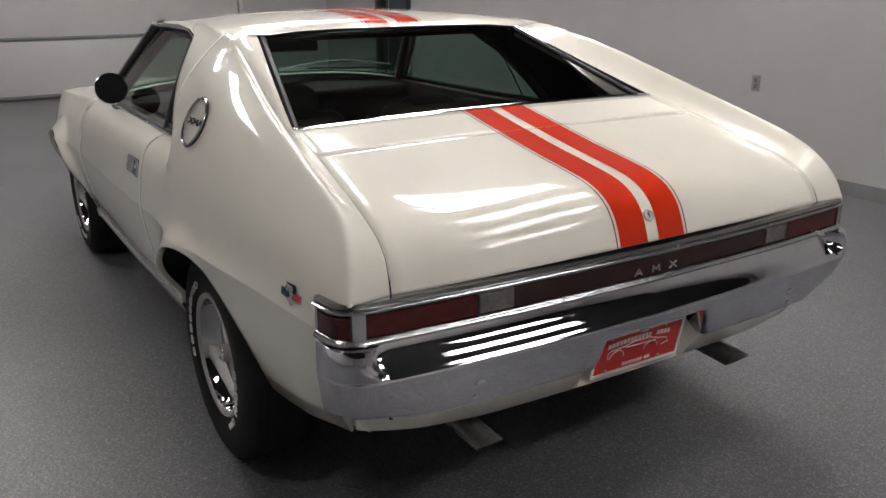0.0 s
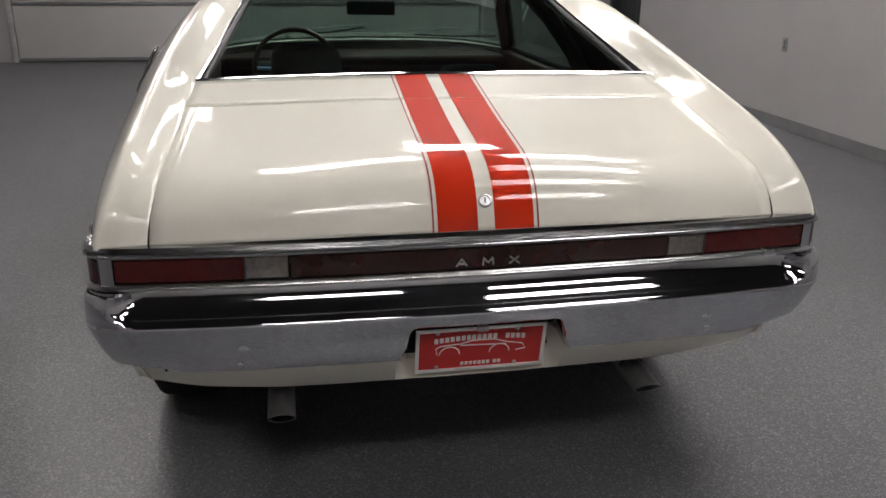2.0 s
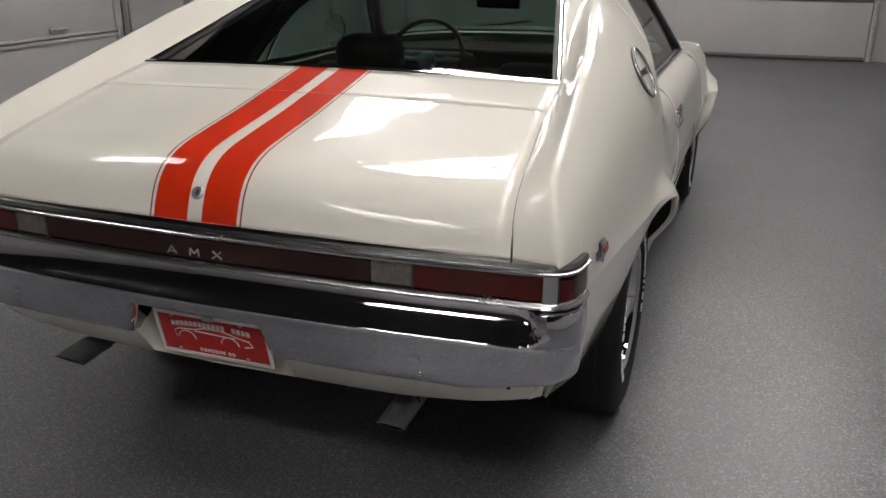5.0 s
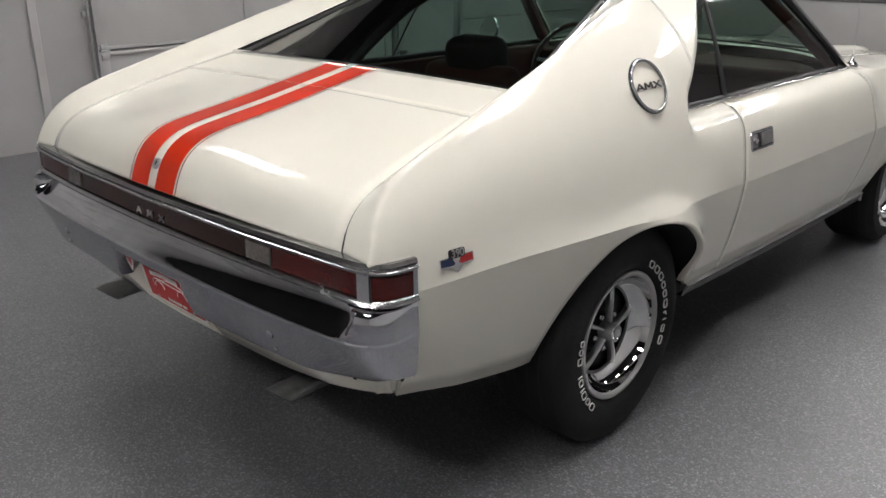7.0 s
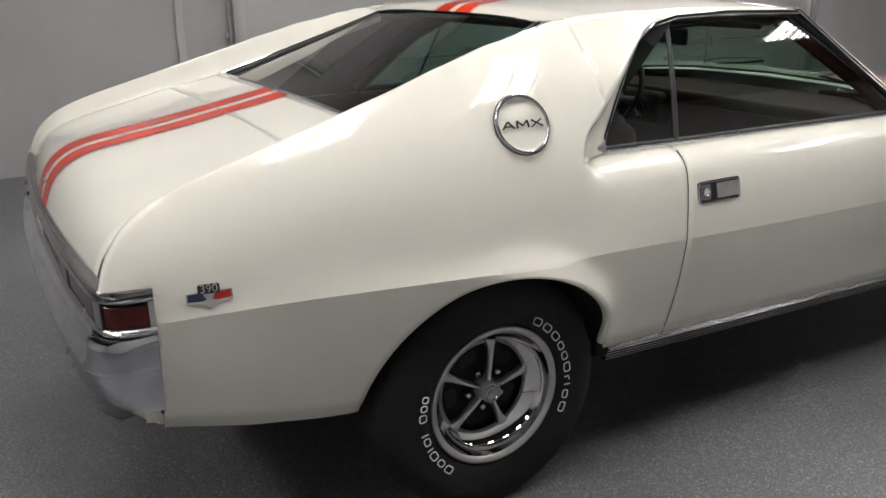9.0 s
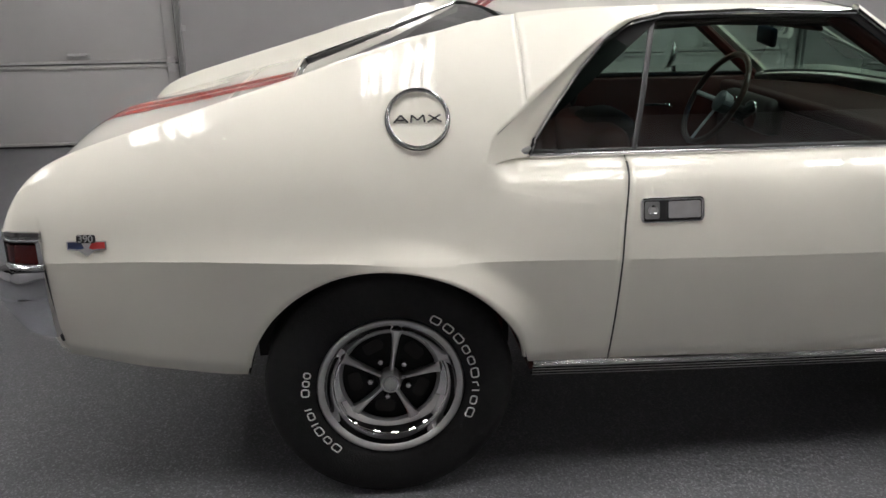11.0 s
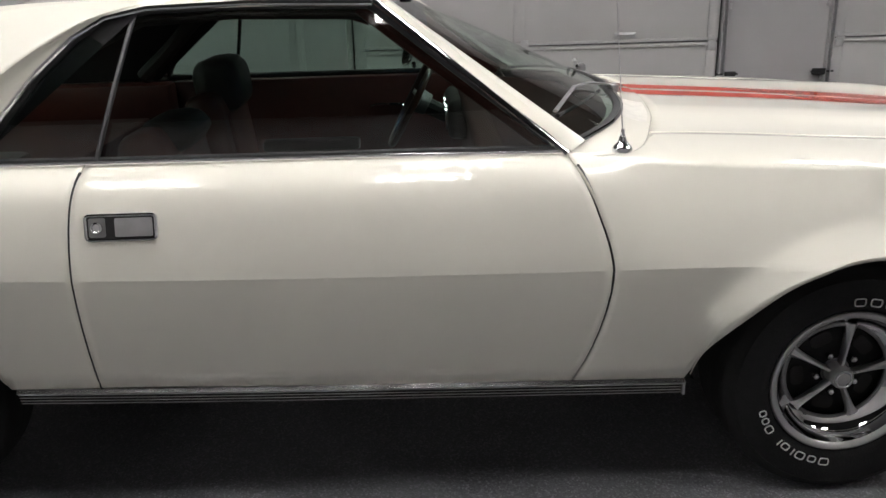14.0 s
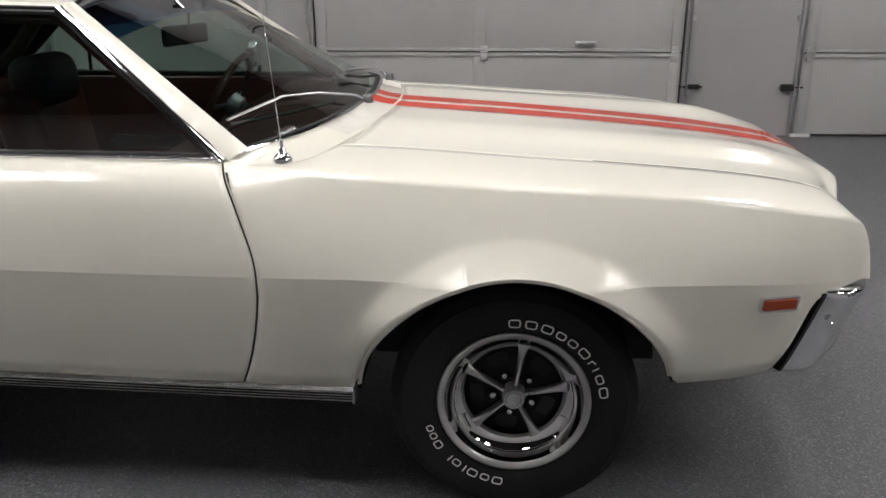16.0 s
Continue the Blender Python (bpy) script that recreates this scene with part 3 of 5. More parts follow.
def crease(bm):
    """Keeps the body line along the side sharp."""
    for e in bm.edges:
        a, b = e.verts[0].co, e.verts[1].co
        if abs(a.z - crease_z(a.y)) < 0.002 and abs(b.z - crease_z(b.y)) < 0.002 and arch_off(a.y, a.z) < 0.35:
            e.smooth = False
    return bm


def sail_base(y):
    """Where the lower part of the quarter ends and the sail's sections begin."""
    zr = ridge_y(y)[1]
    return 0.80 + 0.3 * (zr - 0.80) + (0.93 - 0.80 - 0.3 * (zr - 0.80)) * sstep(-0.8255, -0.58, y)


def sail_outer(y, z):
    if z < 0.93:
        return side_x(y, z)
    xr, zr = ridge_y(y)
    x = upper(crease_x(y), crease_z(y), xr, zr, z)
    if y < lip[0][0] and zr > 0.931:
        x += (side_x(y, 0.93) - upper(crease_x(y), crease_z(y), xr, zr, 0.93)) * (1 - sstep(0.93, 1.08, z))
    return x


def sail_section(y, n=30):
    """One section: up the outer face, over the rolled ridge, down the hollow inner face to the lid or the rear window."""
    xr, zr = ridge_y(y)
    z0 = sail_base(y) if y < lip[0][0] else min(lipz(y), zr)
    if y < -0.25:
        u = ridge_u(y)
        foot = np.array(foot_s(u))
        hollow = 1.0 + 0.5 * (1 - sstep(0.50, 0.80, u))
    else:
        u = max(0.0, (y + 0.25) / 0.61)
        foot = np.array((0.66 - 0.134 * u, y, 1.050 + 0.211 * u - 0.004 * math.sin(math.pi * u)))
        hollow = 1.5 - 0.4 * u
    up = 0.004 * (1 - sstep(-0.25, 0.34, y)) * sstep(-0.90, -0.80, y)
    pts = [(sail_outer(y, z), y, z) for z in lin(z0, zr, 26)]
    ridge = np.array((xr, y, zr + up))
    for w in lin(1, 0, 26):
        p = foot + (ridge - foot) * w
        p[2] = foot[2] + (ridge[2] - foot[2]) * w ** hollow
        pts.append(tuple(p))
    pts = np.array(pts)
    step = np.r_[0, np.cumsum(np.linalg.norm(np.diff(pts, axis=0), axis=1))]
    total = step[-1]
    m = max(int(total / 0.0012), 40)
    d = np.linspace(0, total, m)
    raw = np.stack([np.interp(d, step, pts[:, c]) for c in range(3)], 1)
    sig = 0.0125 / (total / m)
    h = int(3.5 * sig) + 1
    h = min(h, m - 2)
    ext = np.concatenate([2 * raw[0] - raw[h:0:-1], raw, 2 * raw[-1] - raw[-2:-h - 2:-1]])
    k = np.exp(-0.5 * (np.arange(-h, h + 1) / sig) ** 2)
    k /= k.sum()
    eased = np.stack([np.convolve(ext[:, c], k, "valid") for c in range(3)], 1)
    win = np.clip(np.minimum(d, total - d) / 0.03, 0, 1)[:, None]
    roll = 1 - sstep(-0.25, 0.34, y)
    out = raw + (eased - raw) * win * roll
    rows = [tuple(np.array([np.interp(t, d, out[:, c]) for c in range(3)])) for t in lin(0, total, n)]
    rows[0] = tuple(pts[0])
    last = rows[-1]
    return rows + [(last[0] - 0.004, last[1], last[2] - (0.035 if y >= -0.25 else 0.006))]


for s in (1, -1):
    C = (0, 0.3, 0.6)
    # rear quarter: lower part up to a line under the sail, then sections over the sail's ridge down to the lid
    y_end = seam_rear(0.93) - 0.0026
    tops = [ridge_su(u) for u in lin(1, 0.60, 30)]
    tops = [y for y in tops if abs(y + 0.8255) > 0.005] + [-0.8265, -0.8245]
    tops = sorted(tops + lin(max(tops) + 0.014, 0.2499, 62)) + lin(0.262, y_end, 24)
    low = side_rows(lambda z: -0.922, lambda z: seam_rear(z) - 0.0026, [(y + 0.922) / (y_end + 0.922) for y in tops], sail_base, True)
    sheet = grid(mirrored(low, s))
    sections = [sail_section(y) for y in [p[1] for p in low[-1] if p[1] < lip[0][0]] + lin(0.252, 0.36, 8)]
    strip_rows = []
    for y in lin(0.36, 0.76, 20):
        xr, zr = ridge_y(y)
        z0 = min(lipz(y), zr)
        strip_rows.append([(upper(crease_x(y), crease_z(y), xr, zr, z0 + (zr - z0) * k / 10), y, z0 + (zr - z0) * k / 10) for k in range(11)])
    sheet = join(sheet, grid(mirrored(sections, s)), grid(mirrored(strip_rows, s)))
    bmesh.ops.remove_doubles(sheet, verts=sheet.verts[:], dist=2e-4)
    bmesh.ops.recalc_face_normals(sheet, faces=sheet.faces[:])
    sheet.normal_update()
    for e in sheet.edges:
        if len(e.link_faces) == 2 and min(v.co.y for v in e.verts) > 0.14 and e.calc_face_angle(0) > radians(28):
            e.smooth = False
    q = part("quarter_panel", crease(facing(sheet, C)), PAINT, car, fix=False, sharp=75)
    thick(q, 0.008)
    # recess between the sail's lip and the side window
    L, F = [], []
    lp = pchip([(i / 6, p) for i, p in enumerate(lip)])
    fp = pchip([(i / 6, p) for i, p in enumerate(frame_yz)])
    rows = []
    for j in range(25):
        u = j / 24
        ly, lz = lp(u)
        fy, fz = fp(u)
        xr, zr = ridge_y(ly)
        a = Vector((upper(crease_x(ly), crease_z(ly), xr, zr, min(lz, zr)), ly, lz)) if j else Vector((side_x(ly, lz), ly, lz))
        b = Vector((glass_x(fz) + 0.006, fy, fz))
        mid = a.lerp(b, 0.45) + Vector((-0.012 * (1 - u), 0, 0))
        mid2 = a.lerp(b, 0.15) + Vector((-0.001, 0, 0))
        rows.append([(p.x * s, p.y, p.z) for p in (a, mid2, mid, a.lerp(b, 0.75) + Vector((-0.010 * (1 - u), 0, 0)), b)])
    # fillet where the recess meets the shoulder
    lows = [Vector(p) for p in rows[0]]
    fil = []
    for t in lin(0, 1, 13):
        y = lip[0][0] + (frame_yz[0][0] - lip[0][0]) * t
        c = Vector((side_x(y, 0.93) * s, y, 0.93))
        k = min(int(t * 4), 3)
        e = lows[k].lerp(lows[k + 1], t * 4 - k)
        fil.append([c + Vector((0.0015 * s, 0, -0.002)), c.lerp(e, 0.5) + Vector((0.001 * s, 0, 0.003 * math.sin(math.pi * t))), e])
    part("recess_fillet", facing(grid(fil), (0, 0.3, 0.5)), PAINT, car, fix=False)
    part("window_recess", facing(grid(rows), C), PAINT, car, fix=False)
    # door and front fender
    d = part("door", crease(facing(grid(mirrored(side_rows(lambda z: seam_rear(z) + 0.0026, lambda z: seam_front(z) - 0.0030, 60, lambda y: belt_y(y)[1]), s)), CENTRE)), PAINT, car, fix=False)
    thick(d, 0.012)

# dark gaps round the doors
for s in (1, -1):
    for seam in (seam_rear, seam_front):
        part("door_gap", tube([((side_x(seam(z), z) - 0.0050) * s, seam(z), z) for z in lin(0.372 if seam is seam_rear else 0.345, 0.915 if seam is seam_rear else 0.90, 40)], 0.0047, 6), BLACK, car)

# rolled edges of the wheel openings
for s in (1, -1):
    for y0, z0, ra, rb, rz, ia, ib, iz in ((0.0, 0.325, 0.376, 0.372, 0.367, 0.372, 0.364, 0.360), (2.464, 0.300, 0.404, 0.404, 0.390, 0.394, 0.394, 0.377)):
        rows = []
        for a in lin(4, 176, 49):
            t = radians(a)
            y, z = y0 + (rb if a < 90 else ra) * math.cos(t), z0 + rz * math.sin(t)
            yi, zi = y0 + (ib if a < 90 else ia) * math.cos(t), z0 + iz * math.sin(t)
            if z < low_z(y):
                continue
            x = side_x(y, z + 0.002)
            rows.append([((x - 0.001) * s, y, z), ((x - 0.002) * s, (y + yi) / 2, (z + zi) / 2), ((x - 0.010) * s, yi, zi), ((x - 0.022) * s, yi, zi + 0.002)])
        part("arch_lip", facing(grid(rows), (0, y0, 1.6)), PAINT, car, fix=False)

# deck lid and the fixed panel under the rear window
DX = lin(-1, 1, 41)


crown = fair([(-0.97, 0.0), (-0.93, 0.0010), (-0.85, 0.0070), (-0.78, 0.0094), (-0.74, 0.0090), (-0.40, 0.0004), (-0.36, 0.0), (-0.20, 0.0)], 0.018)


def deck_pt(u, f, lift=0.0):
    """A point of the deck: u along it from the window to the tail, f across it from -1 to 1."""
    y, z = deck_s(u)
    fx, fy, fz = foot_s(u)
    q = f * f
    wave = 1.3 * crown(y) * math.exp(-(fx * f / 0.33) ** 4)
    return Vector((fx * f, y + (fy - y) * q, z + (fz - z) * q + lift + 0.006 * (1 - q) + wave))


US = S8[1]
thick(part("deck_panel", facing(grid([[deck_pt(u, f) for f in DX] for u in lin(0, US - 0.0008, 8)]), (0, -0.3, 0.4)), PAINT, car, fix=False), 0.012)
deck_lid = part("deck_lid", facing(grid([[deck_pt(u, f * 0.9962) for f in DX] for u in lin(US + 0.0003, 1, 70)]), (0, -0.3, 0.4)), PAINT, car, "cream boot lid with two orange-red stripes", fix=False)
thick(deck_lid, 0.012)


for s in (1, -1):
    part("lid_gap", tube([((foot_s(u)[0] - 0.002) * s, foot_s(u)[1], foot_s(u)[2] - 0.006) for u in lin(US, 0.99, 40)], 0.0035, 6), BLACK, car)


def band(point, ua, ub, n, x0, x1, lift, m=4):
    """A painted band between two distances from the centre line, just above a sheet."""
    rows = []
    for u in lin(ua, ub, n):
        rows.append([point(u, x, lift) for x in lin(x0, x1, m)])
    return grid(rows)


def deck_x(u, x, lift):
    fx = foot_s(u)[0]
    p = deck_pt(u, x / fx)
    e = 1e-3
    n = (deck_pt(min(u + e, 1), x / fx) - deck_pt(max(u - e, 0), x / fx)).cross(Vector((1, 0, 0)))
    n = n.normalized()
    if n.z < 0 or (abs(n.z) < 0.05 and n.y > 0):
        n = -n
    return p + n * lift


for ua, ub in ((0.0, US - 0.0008), (US + 0.0003, 0.999)):
    for s in (1, -1):
        part("stripe", facing(band(deck_x, ua, ub, 60 if ub > 0.5 else 8, 0.019 * s, 0.109 * s, 0.0012), (0, -0.3, 0.4)), RED, deck_lid, "orange-red racing stripe", fix=False)
        part("pinstripe", facing(band(deck_x, ua, ub, 60 if ub > 0.5 else 8, 0.117 * s, 0.121 * s, 0.0012, 2), (0, -0.3, 0.4)), PINLINE, deck_lid, fix=False)

# roof
rail_y = fair([(0.36, (0.625, 1.277)), (0.55, (0.615, 1.288)), (0.8, (0.610, 1.292)), (1.1, (0.605, 1.288)), (1.31, (0.598, 1.274))], 0.06)
roof_c = fair([(0.34, 1.283), (0.42, 1.300), (0.6, 1.318), (0.85, 1.326), (1.1, 1.320), (1.30, 1.300)], 0.05)


def roof_pt(u, f, lift=0.0):
    """u from the rear edge to the windscreen, f across from -1 to 1."""
    q = abs(f)
    ya, yb = 0.345 + 0.02 * q ** 2, 1.255 + 0.055 * q ** 2
    y = ya + (yb - ya) * u
    xr, zr = rail_y(y)
    back = 0.022 * (1 - sstep(0, 0.08, u))
    return Vector((xr * f, y, zr + (roof_c(y) - zr) * (1 - q ** 2.6) + lift - back * (1 - 0.6 * q ** 4)))


roof = part("roof", facing(grid([[roof_pt(u, f) for f in lin(-1, 1, 31)] for u in [0, 0.01, 0.02, 0.04, 0.06, 0.08] + lin(0.12, 1, 24)]), (0, 0.8, 0.5)), PAINT, car, fix=False)
for s in (1, -1):
    part("stripe", facing(band(lambda u, x, l: roof_pt(u, x / 0.615, l), 0.0, 0.999, 40, 0.019 * s, 0.109 * s, 0.0014), (0, 0.8, 0.5)), RED, roof, "orange-red racing stripe", fix=False)
    part("pinstripe", facing(band(lambda u, x, l: roof_pt(u, x / 0.615, l), 0.0, 0.999, 40, 0.117 * s, 0.121 * s, 0.0014, 2), (0, 0.8, 0.5)), PINLINE, roof, fix=False)
    # drip rail strip under the roof's edge
    rows = [[(rail_y(y)[0] * s, y, rail_y(y)[1]), ((rail_y(y)[0] + 0.012) * s, y, rail_y(y)[1] - 0.012), ((glass_x(1.266) + 0.004) * s, y, 1.264)] for y in lin(0.74, 1.31, 16)]
    part("roof_side", facing(grid(rows), (0, 0.9, 0.9)), PAINT, car, fix=False)

# cowl, hood and fender tops
seam_c = fair([(0.0, (2.085, 0.950)), (0.12, (2.08, 0.949)), (0.4, (2.05, 0.938)), (0.55, (2.008, 0.928)), (0.67, (1.968, 0.919)), (0.745, (1.928, 0.914)), (0.785, (1.872, 0.909)), (0.80, (1.79, 0.912))], 0.012)
ws_low = pchip([(0.0, (1.995, 0.972)), (0.4, (1.955, 0.967)), (0.62, (1.88, 0.955)), (0.735, (1.79, 0.940)), (0.77, (1.755, 0.930))])
hood_c = fair([(1.95, 0.952), (2.07, 0.947), (2.15, 0.942), (2.45, 0.923), (2.75, 0.900), (3.04, 0.873), (3.16, 0.857), (3.28, 0.837), (3.36, 0.812), (3.405, 0.778), (3.44, 0.725)], 0.028)
hood_e = fair([(1.75, 0.925), (2.0, 0.924), (2.5, 0.898), (3.02, 0.862), (3.18, 0.840), (3.25, 0.822), (3.29, 0.796), (3.318, 0.75), (3.335, 0.70)], 0.016)
front_y = fair([(0.0, 3.440), (0.15, 3.428), (0.3, 3.388), (0.45, 3.342), (0.585, 3.306), (0.7, 3.30), (0.75, 3.295)], 0.02)


# twin raised blisters beside the stripes
blister = fair([(1.9, 0.0), (2.3, 0.002), (2.6, 0.005), (2.9, 0.012), (3.06, 0.017), (3.13, 0.018), (3.18, 0.014), (3.25, 0.004), (3.30, 0.0), (3.5, 0.0)], 0.02)


def hood_z(x, y):
    x = abs(x)
    bulge = blister(y) * sstep(0.12, 0.36, x) * (1 - sstep(0.39, 0.475, x))
    w = sstep(0.30, 0.585, x)
    return hood_c(y) * (1 - w) + hood_e(y) * w + bulge - 0.004 * (x / 0.585) ** 2


def hood_pt(u, x, lift=0.0):
    ya, yb = seam_c(abs(x))[0] + 0.0025, front_y(abs(x))
    y = ya + (yb - ya) * u
    return Vector((x, y, hood_z(x, y) + lift))


SEAM_X = lin(0.588, 0.80, 60)
SEAM_Y = [seam_c(x)[0] for x in SEAM_X]


def fender_inner(y):
    """The fender's inner edge: the bonnet's side, and further back the cowl's seam."""
    if y >= SEAM_Y[0]:
        return 0.588, hood_e(y) - 0.004
    x = float(np.interp(0.003 - y, [-v for v in SEAM_Y], SEAM_X))
    return x, seam_c(x)[1] + (hood_e(SEAM_Y[0]) - 0.004 - seam_c(0.588)[1]) * (1 - sstep(0.588, 0.66, x))


def fender_rows():
    """One sheet: up the side, over the rolled shoulder and in to the bonnet."""
    us = lin(0, 0.92, 92) + lin(0.927, 1, 26)
    soft = 0.009
    rows = side_rows(lambda z: seam_front(z) + 0.0030, lambda z: 3.330, us, lambda y: belt_y(y)[1] - soft * sstep(1.76, 1.95, y))
    over = [[] for _ in range(16)]
    for p in rows[-1]:
        y = p[1]
        xt, zt = belt_y(y)
        xi, zi = fender_inner(y)
        xi = min(xi, xt - 0.002)

        def roof(q):
            return Vector((xi + (xt - xi) * q, y, zi + (zt - zi) * (0.45 * q + 0.55 * q ** 3)))

        qe = 1 - min(0.011 / (xt - xi), 0.4)
        a, c, e = Vector(p), Vector((xt, y, zt)), roof(qe)
        for k in range(16):
            if k < 6:
                t = (k + 1) / 6
                v = a.lerp(c, t).lerp(c.lerp(e, t), t)
            else:
                v = roof(qe * (1 - (k - 5) / 10))
            over[k].append(tuple(v))
    return rows + over


HU = lin(0, 0.85, 40) + lin(0.87, 1, 12)
hood = part("hood", facing(grid([[hood_pt(u, x) for x in lin(-0.5855, 0.5855, 73)] for u in HU] + [[hood_pt(1, x) + Vector((0, dy, dz)) * (1 - sstep(0.48, 0.575, abs(x))) for x in lin(-0.5855, 0.5855, 73)] for dy, dz in ((0.007, -0.012), (0.010, -0.028), (0.009, -0.046), (0.003, -0.062))]), (0, 2.6, 0.3)), PAINT, car, "cream bonnet with twin raised blisters and twin stripes", fix=False)
thick(hood, 0.012)
for s in (1, -1):
    part("stripe", facing(band(hood_pt, 0.0, 0.985, 60, 0.019 * s, 0.109 * s, 0.0014), (0, 2.6, 0.3)), RED, hood, "orange-red racing stripe", fix=False)
    part("pinstripe", facing(band(hood_pt, 0.0, 0.985, 60, 0.117 * s, 0.121 * s, 0.0014, 2), (0, 2.6, 0.3)), PINLINE, hood, fix=False)
    f = part("front_fender", crease(facing(grid(mirrored(fender_rows(), s)), CENTRE)), PAINT, car, "cream front fender with a flared wheel opening", fix=False)
    thick(f, 0.010)
    part("bonnet_gap", tube([(0.586 * s, y, hood_e(y) - 0.0062) for y in lin(2.66, 3.20, 30)], 0.0032, 6), BLACK, car)


def cowl_pt(v, x, lift=0.0):
    y0, z0 = ws_low(min(abs(x), 0.77))
    y1, z1 = seam_c(min(abs(x), 0.80))
    return Vector((x, y0 + (y1 - y0) * v, z0 + (z1 - z0) * v - 0.004 * math.sin(math.pi * v) + lift))


rows = [[cowl_pt(0, x) + Vector((0, -0.03, -0.012))] + [cowl_pt(k / 5, x) for k in range(6)] + [cowl_pt(1, x) + Vector((0, 0.0006, -0.006)), cowl_pt(1, x) + Vector((0, 0.006, -0.014))] for x in lin(-0.80, 0.80, 65)]
cowl = part("cowl", facing(grid(rows), (0, 1.9, 0.4)), PAINT, car, fix=False)
for s in (1, -1):
    part("stripe", facing(band(cowl_pt, 0.02, 0.97, 6, 0.019 * s, 0.109 * s, 0.0016), (0, 1.9, 0.4)), RED, cowl, "orange-red racing stripe", fix=False)
    part("vent_mesh", facing(grid([[cowl_pt(v, x, 0.0018) for x in lin(0.275 * s, 0.52 * s, 9)] for v in lin(0.12, 0.90, 5)]), (0, 1.9, 0.4)), VENT, cowl, "grey air intake mesh", fix=False)


# ---------------------------------------------------------------- tail
tail_p = pchip([(0.0, (0.0, -0.962)), (0.4, (0.4, -0.953)), (0.7, (0.7, -0.934)), (0.79, (0.79, -0.925)), (0.825, (0.824, -0.914)), (0.86, (0.846, -0.888)), (0.93, (0.857, -0.824)), (0.97, (0.861, -0.784))])


def tail_at(p):
    a = abs(p)
    x, y = tail_p(a)
    x2, y2 = tail_p(min(a + 0.004, 0.97))
    x1, y1 = tail_p(max(a - 0.004, 0.0))
    n = Vector((-(y1 - y2), -(x2 - x1))).normalized()
    if a < 0.004:
        n = Vector((0, -1))
    g = 1 if p >= 0 else -1
    return x * g, y, n.x * g, n.y


def tail_bar(p0, p1, n, sec):
    """A bar that follows the tail's plan; sec gives the section at each place."""
    return sweep([(*tail_at(p), sec(p)) for p in lin(p0, p1, n)], None)


def flat_sec(z0, z1, out, back=-0.02, r=0.003):
    return lambda p: [(back, z0), (out - r, z0), (out, z0 + r), (out, z1 - r), (out - r, z1), (back, z1)]


part("tail_centre_panel", tail_bar(-0.430, 0.430, 31, flat_sec(0.724, 0.776, 0.002)), LENS_DARK, car, "dark smoked red centre panel between the tail lamps")
for s in (1, -1):
    t = part("tail_lamp", tail_bar(0.526 * s, 0.790 * s, 15, flat_sec(0.724, 0.776, 0.004)), LENS, car, "dark red tail lamp lens")
    part("backup_lamp", tail_bar(0.434 * s, 0.522 * s, 7, flat_sec(0.727, 0.774, 0.006)), LENS_WHITE, car, "clear square reversing lamp lens")
    part("side_lamp", tail_bar(0.822 * s, 0.918 * s, 9, flat_sec(0.722, 0.772, 0.004)), LENS, car, "dark red wrap-around side lens")
    part("lamp_bezel", tail_bar(0.792 * s, 0.818 * s, 7, flat_sec(0.712, 0.786, 0.007)), CHROME, car)
    part("lamp_bezel", tail_bar(0.918 * s, 0.93 * s, 4, flat_sec(0.712, 0.786, 0.005)), CHROME, car)
    part("bezel_shadow_line", tail_bar(0.818 * s, 0.822 * s, 3, flat_sec(0.716, 0.780, 0.0075)), BLACK, car)
    part("lamp_divider", tail_bar(0.522 * s, 0.5265 * s, 3, flat_sec(0.722, 0.778, 0.0065)), BLACK, car)
part("upper_moulding", join(tail_bar(-0.93, 0.93, 81, lambda p: [(-0.02, 0.777), (0.006, 0.777), (0.010, 0.780), (0.011, 0.785), (0.006, 0.788), (-0.02, 0.788)])), DULL_TRIM, car)
part("upper_moulding_lip", tail_bar(-0.93, 0.93, 81, lambda p: [(-0.05, 0.789), (0.004, 0.789), (0.006, 0.793), (0.002, 0.801), (-0.05, 0.799)]), DARK_CHROME, car)
part("lower_moulding", tail_bar(-0.93, 0.93, 81, lambda p: [(-0.02, 0.708), (0.010, 0.708), (0.012, 0.714), (0.008, 0.720), (0.004, 0.7225), (-0.02, 0.7225)]), DULL_TRIM, car)


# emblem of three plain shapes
def glyphs(scale, depth):
    """Three plain raised shapes: a triangle, a notched block and a crossed bar."""
    def bars(segs):
        out = []
        for (x0, z0), (x1, z1) in segs:
            d = Vector((x1 - x0, 0, z1 - z0))
            n = Vector((-d.z, 0, d.x)).normalized() * 0.09
            a, b = Vector((x0, 0, z0)), Vector((x1, 0, z1))
            bm = bmesh.new()
            f = [bm.verts.new(v * scale) for v in (a + n, b + n, b - n, a - n)]
            g = [bm.verts.new((v + Vector((0, -depth / scale, 0))) * scale) for v in (a + n, b + n, b - n, a - n)]
            bm.faces.new(f)
            bm.faces.new(g)
            for i in range(4):
                bm.faces.new((f[i], f[(i + 1) % 4], g[(i + 1) % 4], g[i]))
            out.append(bm)
        return out
    return (join(*bars([((-0.7, -0.5), (0.0, 0.5)), ((0.0, 0.5), (0.7, -0.5)), ((-0.35, -0.2), (0.35, -0.2))])),
            join(*bars([((-0.7, -0.5), (-0.6, 0.5)), ((-0.6, 0.5), (0.0, -0.2)), ((0.0, -0.2), (0.6, 0.5)), ((0.6, 0.5), (0.7, -0.5))])),
            join(*bars([((-0.7, -0.5), (0.6, 0.5)), ((-0.6, 0.5), (0.7, -0.5))])))


